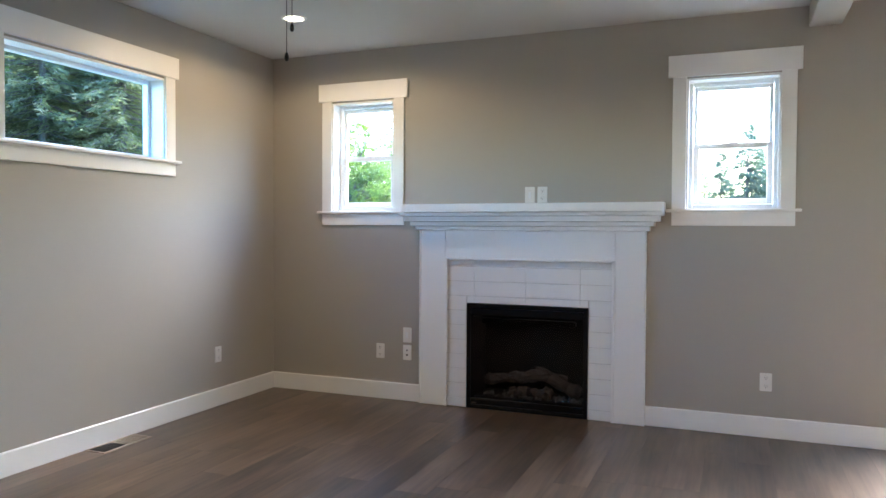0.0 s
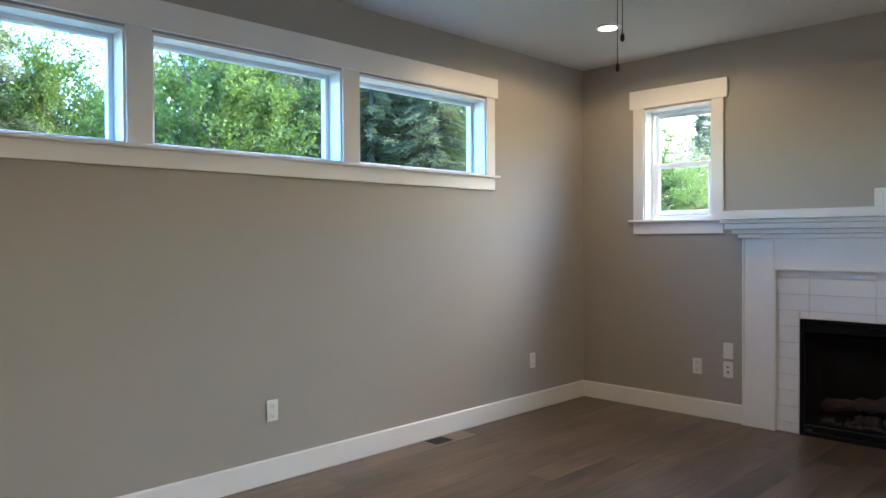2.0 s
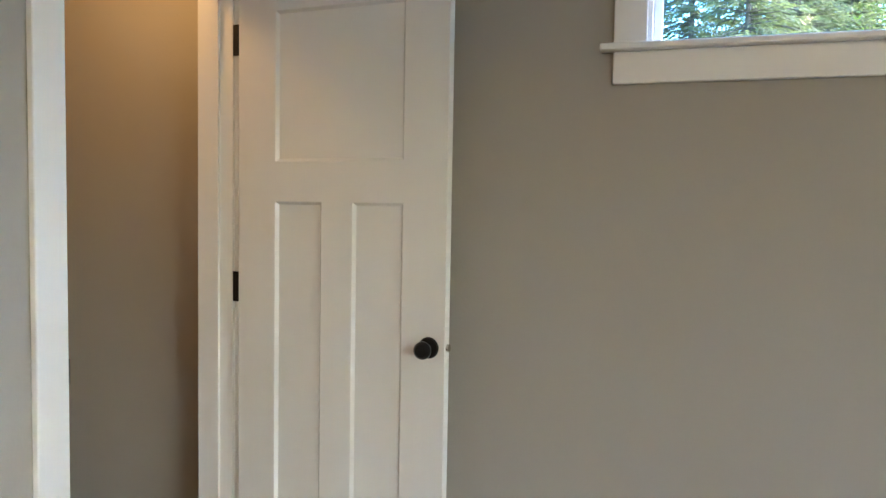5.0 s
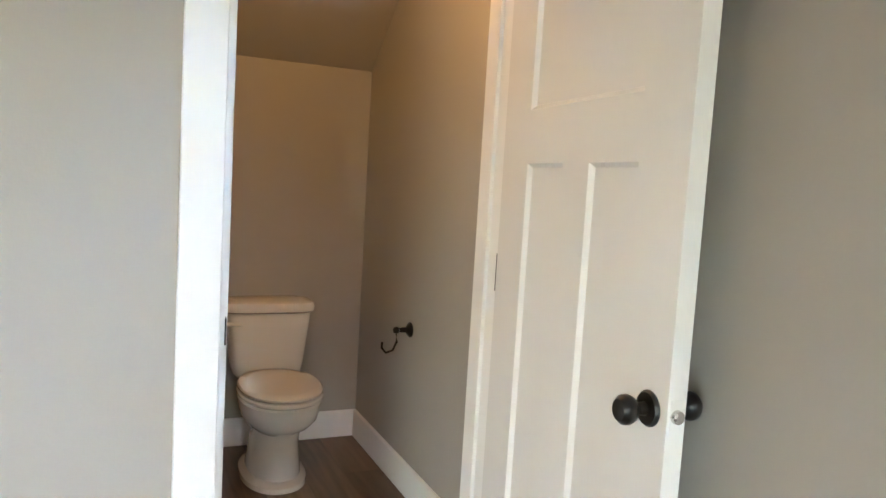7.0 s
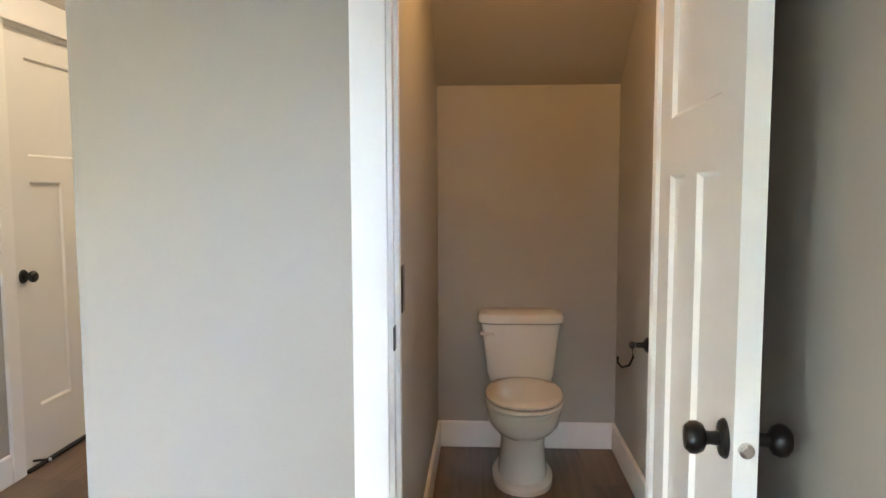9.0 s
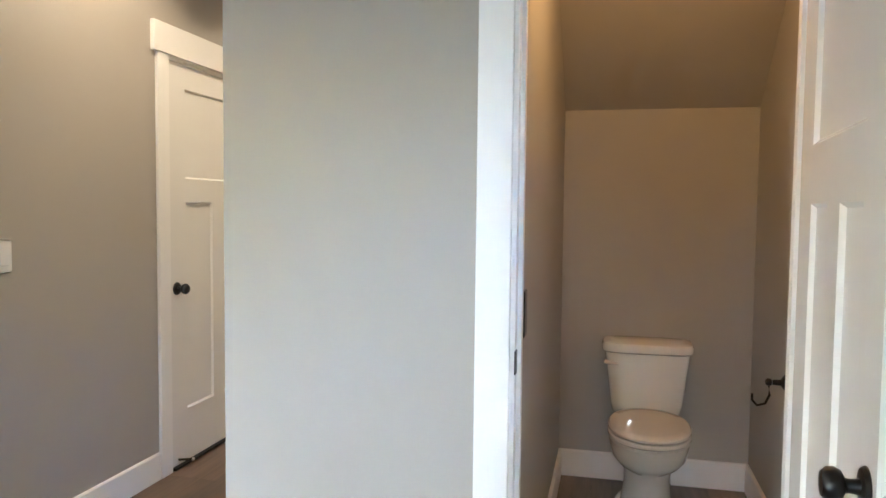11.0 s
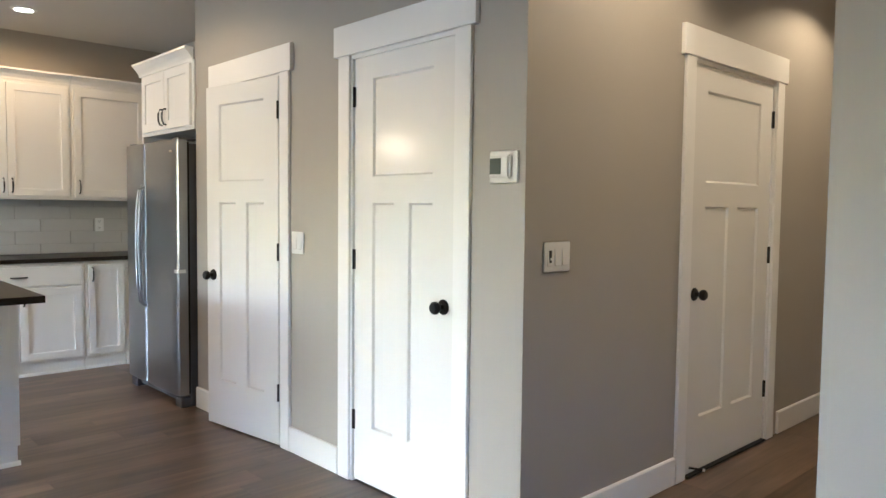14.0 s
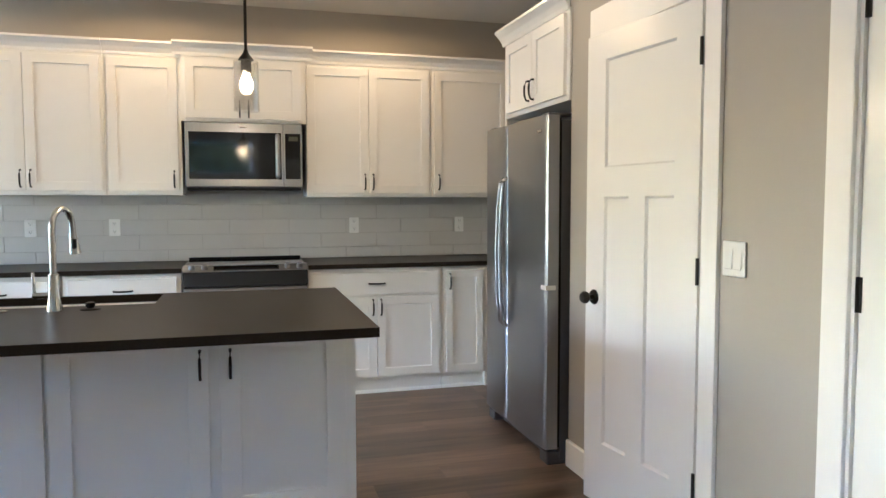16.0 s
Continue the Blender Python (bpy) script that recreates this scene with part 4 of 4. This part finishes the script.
for x in (0.012, 0.80):
    part("foot", B(x, x + 0.095, 0.02, 0.13, 0.0, 0.070, bevel=0.006), M_FRSIDE, fr)

# island
il = thing("kitchen_island", pose(5.0, -3.0, 0, 0, 0, -90), "white shaker island cabinet with doors on the seating side", "kitchen island")
for nm, q in (("face_frame", (0.0, 2.178, 0.0, 0.02, 0.105, 0.882)), ("end_panel", (0.0, 0.02, 0.02, 0.68, 0.105, 0.882)), ("end_panel", (2.158, 2.178, 0.02, 0.68, 0.105, 0.882)), ("back_panel", (0.02, 2.158, 0.66, 0.68, 0.105, 0.882)), ("bottom_panel", (0.02, 2.158, 0.02, 0.66, 0.105, 0.125))):
    part(nm, B(*q), M_CAB, il)
part("base", B(0.0, 2.168, 0.012, 0.67, 0.002, 0.105), M_CAB, il)
part("shoe_trim", prism(bmesh.new(), [(0.013, 0.002), (0.013, 0.024), (0.004, 0.016), (-0.004, 0.002)], 0.0, 2.18), M_CAB, il)
for x0, x1, hx in ((0.02, 0.53, 0.50), (0.55, 1.06, 0.58), (1.075, 1.622, 1.593), (1.662, 2.137, 1.702)):
    shaker(il, x0, x1, 0.135, 0.862, (hx, 0.727, True), rail=0.075)
tp = bmesh.new()
sx0, sx1, sy0, sy1 = 5.37, 5.70, -4.40, -3.55
for q in ((4.54, sx0, -5.192, -2.95), (sx1, 5.722, -5.192, -2.95), (sx0, sx1, -5.192, sy0), (sx0, sx1, sy1, -2.95)):
    box(tp, q[0], q[1], q[2], q[3], 0.882, 0.915)
bmesh.ops.remove_doubles(tp, verts=tp.verts, dist=1e-5)
tagged(link("island_worktop", tp, M_STONE), "dark brown-black stone island worktop with overhang", "worktop")
sk = thing("sink", pose(0, 0, 0), "undermount stainless steel kitchen sink", "sink")
bm = bmesh.new()
for q in ((sx0 - 0.01, sx0, sy0, sy1, 0.68, 0.8815), (sx1, sx1 + 0.01, sy0, sy1, 0.68, 0.8815), (sx0 - 0.01, sx1 + 0.01, sy0 - 0.01, sy0, 0.68, 0.8815), (sx0 - 0.01, sx1 + 0.01, sy1, sy1 + 0.01, 0.68, 0.8815), (sx0 - 0.01, sx1 + 0.01, sy0 - 0.01, sy1 + 0.01, 0.67, 0.68)):
    box(bm, *q)
part("basin", bm, M_STEEL, sk)
part("drain", lathe(bmesh.new(), [(0.045, 0.681), (0.04, 0.684), (0.02, 0.682)], Matrix.Translation((5.53, -3.98, 0)), 20), M_NICKEL, sk)
fa = thing("faucet", pose(5.265, -4.046, 0.915), "brushed nickel gooseneck pull-down kitchen faucet", "faucet")
part("body", lathe(bmesh.new(), [(0.030, 0.0), (0.029, 0.012), (0.024, 0.04), (0.0205, 0.10), (0.020, 0.14), (0.0135, 0.145)], Matrix(), 24), M_NICKEL, fa, smooth=True)
arc = [(0, 0, 0.14), (0, 0, 0.31)] + [(0.055 * (1 - math.cos(a)) * 0.88, -0.055 * (1 - math.cos(a)) * 0.48, 0.32 + 0.075 * math.sin(a)) for a in [math.pi * i / 10 for i in range(1, 10)]] + [(0.099, -0.054, 0.29)]
part("spout", tube(bmesh.new(), arc, 0.0125, 14), M_NICKEL, fa, smooth=True)
hd_ = part("spray_head", tube(bmesh.new(), [(0.098, -0.053, 0.30), (0.101, -0.055, 0.275), (0.107, -0.058, 0.215)], [0.014, 0.017, 0.0225], 16), M_NICKEL, fa, smooth=True)
part("spray_button", B(0.078, 0.090, -0.068, -0.052, 0.235, 0.275, bevel=0.002), M_IRON, hd_)
lv = part("lever_arm", tube(bmesh.new(), [(0, 0.015, 0.06), (0, 0.075, 0.06)], 0.012, 12), M_NICKEL, fa, smooth=True)
part("lever", tube(bmesh.new(), [(0, 0.068, 0.06), (0.0, 0.072, 0.15)], 0.006, 10), M_NICKEL, lv, smooth=True)
sp = thing("sink_stopper", pose(5.26, -4.174, 0.915), "black rubber sink stopper resting on the worktop", "stopper")
part("flange", lathe(bmesh.new(), [(0.038, 0.0), (0.038, 0.004), (0.028, 0.007)], Matrix(), 24), M_IRON, sp, smooth=True)
part("grip", lathe(bmesh.new(), [(0.012, 0.006), (0.017, 0.014), (0.018, 0.026), (0.010, 0.030)], Matrix(), 18), M_IRON, sp, smooth=True)
hc = tagged(link("hole_cover", lathe(bmesh.new(), [(0.022, 0.0), (0.022, 0.004), (0.012, 0.008), (0.003, 0.009)], Matrix.Translation((5.27, -3.86, 0.9152)), 20), M_NICKEL, True), "brushed nickel hole cover on the island worktop", "hole cover")

pn = thing("pendant_light", pose(5.3, -4.783, 0), "pendant lamp with clear glass jar shade and warm bulb", "pendant lamp")
part("canopy", lathe(bmesh.new(), [(0.06, H), (0.058, H - 0.02), (0.01, H - 0.03)], Matrix(), 24), M_BLACK, pn, smooth=True)
part("rod", tube(bmesh.new(), [(0, 0, 1.95), (0, 0, H - 0.02)], 0.0065, 10), M_BLACK, pn)
part("cap", lathe(bmesh.new(), [(0.006, 1.965), (0.014, 1.945), (0.030, 1.925), (0.031, 1.918)], Matrix(), 20), M_BLACK, pn, smooth=True)
part("socket", lathe(bmesh.new(), [(0.021, 1.918), (0.021, 1.872), (0.019, 1.868)], Matrix(), 18), M_BLACK, pn, smooth=True)
bm = bmesh.new()
pr = [(0.050, 1.918), (0.052, 1.900), (0.052, 1.72), (0.055, 1.714), (0.052, 1.711), (0.0495, 1.716), (0.0495, 1.898), (0.047, 1.914)]
rings = [[bm.verts.new((r * math.cos(2 * math.pi * k / 28), r * math.sin(2 * math.pi * k / 28), z)) for k in range(28)] for r, z in pr]
for a, b in zip(rings, rings[1:]):
    for k in range(28):
        bm.faces.new((a[k], a[(k + 1) % 28], b[(k + 1) % 28], b[k]))
js = part("jar_shade", bm, M_JAR, pn, "clear glass jar shade", True)
js.visible_shadow = False
part("bulb", lathe(bmesh.new(), [(0.012, 1.872), (0.014, 1.862), (0.020, 1.848), (0.028, 1.826), (0.027, 1.806), (0.020, 1.788), (0.010, 1.779), (0.003, 1.778)], Matrix(), 20), M_BULB, pn, smooth=True).visible_shadow = False

# splash tiles
sb = tagged(link("backsplash", B(7.668, 7.679, -6.99, -2.97, 0.915, 1.42), M_GROUT2), "white subway tile backsplash in running bond", "backsplash", kind="structure")
row = 0
zrow = [0.917, 0.997, 1.104, 1.211, 1.318, 1.40]
for z0, z1 in zip(zrow, zrow[1:]):
    y = -2.97 + (0.19 if row % 2 else 0.0)
    while y > -6.99:
        a, b = max(y - 0.425, -6.988), min(y, -2.972)
        if b - a > 0.02:
            part("tile", B(7.659, 7.669, a + 0.0012, b - 0.0012, z0 + 0.0012, z1 - 0.0012, bevel=0.0012), M_SPLASH, sb)
        y -= 0.425
    row += 1
for y in (-3.368, -3.897, -5.580, -6.418):
    outlet(pose(7.659, y, 1.160, 0, 0, -90), "white duplex outlet on the tile backsplash")

# ---- outside ----
tagged(link("ground", B(-400, 400, -400, 400, -0.8, -0.35), M_GRASS), "grassy ground around the house reaching the horizon", "ground", kind="structure")


def leaves(name, centres, axes, sizes, material, parent):
    """One mesh of small four-cornered leaves, each bent along its middle."""
    n = len(centres)
    c, ax, sz = np.array(centres), np.array(axes), np.array(sizes)
    ax /= np.linalg.norm(ax, axis=1, keepdims=True) + 1e-9
    r = np.random.normal(size=(n, 3))
    side = np.cross(ax, r)
    side /= np.linalg.norm(side, axis=1, keepdims=True) + 1e-9
    L, W = sz[:, :1], sz[:, 1:]
    v = np.stack([c, c + ax * L * 0.5 + side * W, c + ax * L, c + ax * L * 0.45 - side * W], 1).reshape(-1, 3)
    f = np.arange(4 * n).reshape(n, 4)
    me = bpy.data.meshes.new(name)
    me.from_pydata(v.tolist(), [], f.tolist())
    me.materials.append(material)
    ob = new(name, me)
    ob.parent = parent
    return ob


def conifer(h, seed, material, droop=0.35, dense=1.0, low=0.06):
    rng = np.random.RandomState(seed)
    np.random.seed(seed)
    e = thing("conifer_tree", pose(0, 0, -50), "tall dark green conifer beyond the window", "tree", "trees outside")
    part("trunk", tube(bmesh.new(), [(0, 0, -0.3), (0.03, 0.02, h * 0.4), (0, 0, h * 0.98)], [h * 0.008 + 0.04, h * 0.006 + 0.02, 0.01], 8), M_BARK, e)
    bm = bmesh.new()
    c, a, s = [], [], []
    nb = int(h * 26 * dense)
    for i in range(nb):
        t = (i + rng.rand()) / nb
        z = h * (low + (1 - low) * t)
        ln = h * 0.20 * (1 - t) ** 0.8 * (0.55 + 0.6 * rng.rand()) + 0.12
        az = rng.rand() * 6.283
        d = np.array([math.cos(az), math.sin(az), 0.12 - droop * rng.rand()])
        if ln > 0.5:
            tube(bm, [(0, 0, z), tuple(np.array([0, 0, z]) + d * ln * 0.9 + np.array([0, 0, -0.10 * ln]))], [0.022, 0.006], 4)
        for k in range(int(16 + ln * 46)):
            u = rng.rand() ** 0.7
            p = np.array([0, 0, z]) + d * ln * u + np.array([0, 0, -0.16 * ln * u * u])
            p += rng.normal(size=3) * 0.05
            sd = np.cross(d, [0, 0, 1]) * (1 if rng.rand() > 0.5 else -1)
            q = d * 0.6 + sd * (0.9 * rng.rand()) + np.array([0, 0, -0.5 * rng.rand() - 0.1])
            c.append(p), a.append(q), s.append((0.09 + 0.15 * rng.rand(), 0.010 + 0.014 * rng.rand()))
    part("branches", bm, M_BARK, e)
    leaves("crown", c, a, s, material, e)
    return e


def broadleaf(h, seed, material, label):
    rng = np.random.RandomState(seed)
    np.random.seed(seed)
    e = thing("broadleaf_tree", pose(0, 0, -50), label, "tree", "trees outside")
    part("trunk", tube(bmesh.new(), [(0, 0, -0.3), (0.1, 0.05, h * 0.3), (0.0, 0.1, h * 0.7)], [0.10, 0.07, 0.03], 8), M_BARK, e)
    bm = bmesh.new()
    c, a, s = [], [], []
    for i in range(90):
        az, z0 = rng.rand() * 6.283, h * (0.10 + 0.6 * rng.rand())
        el = 0.3 + 0.9 * rng.rand()
        ln = h * (0.18 + 0.22 * rng.rand())
        d = np.array([math.cos(az) * math.cos(el), math.sin(az) * math.cos(el), math.sin(el)])
        p0 = np.array([0.05, 0.05, z0])
        mid = p0 + d * ln * 0.5 + rng.normal(size=3) * 0.08
        end = p0 + d * ln
        tube(bm, [tuple(p0), tuple(mid), tuple(end)], [0.03, 0.015, 0.006], 4)
        for tw in range(7):
            tp = mid + (end - mid) * rng.rand()
            td = d * 0.5 + rng.normal(size=3) * 0.6
            tl = h * 0.06 * (0.6 + rng.rand())
            for k in range(44):
                p = tp + td * tl * rng.rand() * 1.4 + rng.normal(size=3) * 0.06
                c.append(p), a.append(rng.normal(size=3) + np.array([0, 0, -0.4])), s.append((0.045 + 0.05 * rng.rand(), 0.014 + 0.016 * rng.rand()))
    part("branches", bm, M_BARK, e)
    leaves("crown", c, a, s, material, e)
    return e


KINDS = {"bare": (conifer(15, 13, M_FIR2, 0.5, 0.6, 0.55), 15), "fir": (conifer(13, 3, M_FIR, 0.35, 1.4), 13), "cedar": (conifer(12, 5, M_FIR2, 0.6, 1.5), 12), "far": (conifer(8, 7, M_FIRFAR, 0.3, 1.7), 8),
         "leaf": (broadleaf(5.5, 9, M_LEAF, "bright yellow-green spring tree beyond the window"), 5.5), "pale": (broadleaf(5.5, 11, M_LEAF2, "pale budding tree beyond the window"), 5.5)}
# bearing from the window wall's outward way (degrees towards the fireplace wall), distance, height, kind
WOODS = [(2, 15, 14, "fir"), (5.5, 14, 13, "cedar"), (8.5, 16, 15, "fir"), (11.5, 19, 13, "cedar"), (12.6, 26, 9.5, "fir"), (13.5, 20, 7.0, "leaf"), (16.5, 22, 7.0, "leaf"), (19.5, 30, 7.0, "pale"),
         (22.2, 25, 8.8, "fir"), (24, 17, 5.8, "leaf"), (26.5, 13, 5.6, "leaf"), (29, 14, 5.6, "leaf"), (31, 17, 6.6, "pale"), (6.0, 16.5, 16, "bare"), (8.0, 18, 17, "bare"), (32.6, 16, 16, "bare"), (27.5, 27, 12, "fir"), (33, 18, 14, "fir"), (35.5, 17, 12, "cedar"),
         (37.5, 22, 13, "fir"), (39.5, 15, 13, "cedar"), (42, 16, 13, "fir"), (44.5, 15, 11, "cedar"), (46.5, 22, 7.4, "fir"), (48, 18, 5.9, "leaf"), (51, 26, 8, "fir"),
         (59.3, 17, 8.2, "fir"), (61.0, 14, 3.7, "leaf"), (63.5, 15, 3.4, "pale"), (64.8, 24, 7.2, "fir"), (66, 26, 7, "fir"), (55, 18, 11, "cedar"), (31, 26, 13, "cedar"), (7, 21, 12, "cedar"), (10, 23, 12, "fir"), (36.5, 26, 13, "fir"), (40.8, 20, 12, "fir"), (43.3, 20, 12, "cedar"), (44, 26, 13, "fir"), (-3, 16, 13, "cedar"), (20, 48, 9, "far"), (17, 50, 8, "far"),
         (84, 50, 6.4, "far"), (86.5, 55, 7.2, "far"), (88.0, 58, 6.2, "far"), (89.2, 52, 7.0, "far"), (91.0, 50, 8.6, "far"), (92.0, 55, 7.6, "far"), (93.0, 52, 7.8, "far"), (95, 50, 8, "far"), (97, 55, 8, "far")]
for i, (b_, d_, h_, k_) in enumerate(WOODS):
    src_, h0 = KINDS[k_]
    x_, y_ = 3.4 - d_ * math.cos(radians(b_)), -5.1 + d_ * math.sin(radians(b_))
    h_ = h_ if k_ == "bare" else min(h_, 1.7 + 0.40 * d_)
    w_ = h_ / h0 * (0.7 if k_ == "bare" else 1.35 if k_ in ("fir", "cedar", "far") else 1.0)
    copy_thing(src_, pose(x_, y_, -0.35, 0, 0, i * 67) @ Matrix.Diagonal((w_, w_, h_ / h0, 1)))
for src_, h0 in KINDS.values():
    for o in (*src_.children_recursive, src_):
        bpy.data.objects.remove(o)

# ---- floor planks ----
fl = tagged(link("floor", B(-0.3, 7.84, -10.02, 0.16, -0.1, -0.0016), mat("plank_core", (0.06, 0.042, 0.031), 0.6)), "dark brown wood-look vinyl plank floor", "floor", kind="structure")
PW, PL = 0.182, 1.22
pm = link("plank", B(0.0003, PW - 0.0003, 0.0003, PL - 0.0003, -0.006, 0.0), M_PLANK)
plank_mesh = pm.data
bpy.data.objects.remove(pm)
rng = random.Random(4)


def lay(x0, x1, y0, y1):
    x, row = x0, 0
    while x < x1 - 0.01:
        w = min(PW, x1 - x)
        y = y0 - rng.random() * PL
        while y < y1 - 0.01:
            a, b = max(y, y0), min(y + PL, y1)
            if b - a > 0.02:
                p = new("plank", plank_mesh)
                p.parent = fl
                p.location, p.scale = (x, a, 0), (w / PW, (b - a) / PL, 1)
            y += PL
        x += PW


lay(0.0, 7.68, -6.33, 0.02)
lay(1.54, 2.64, -9.9, -6.33)
lay(-0.15, 0.745, -8.03, -6.33)
lay(5.45, 7.68, -7.0, -6.33)
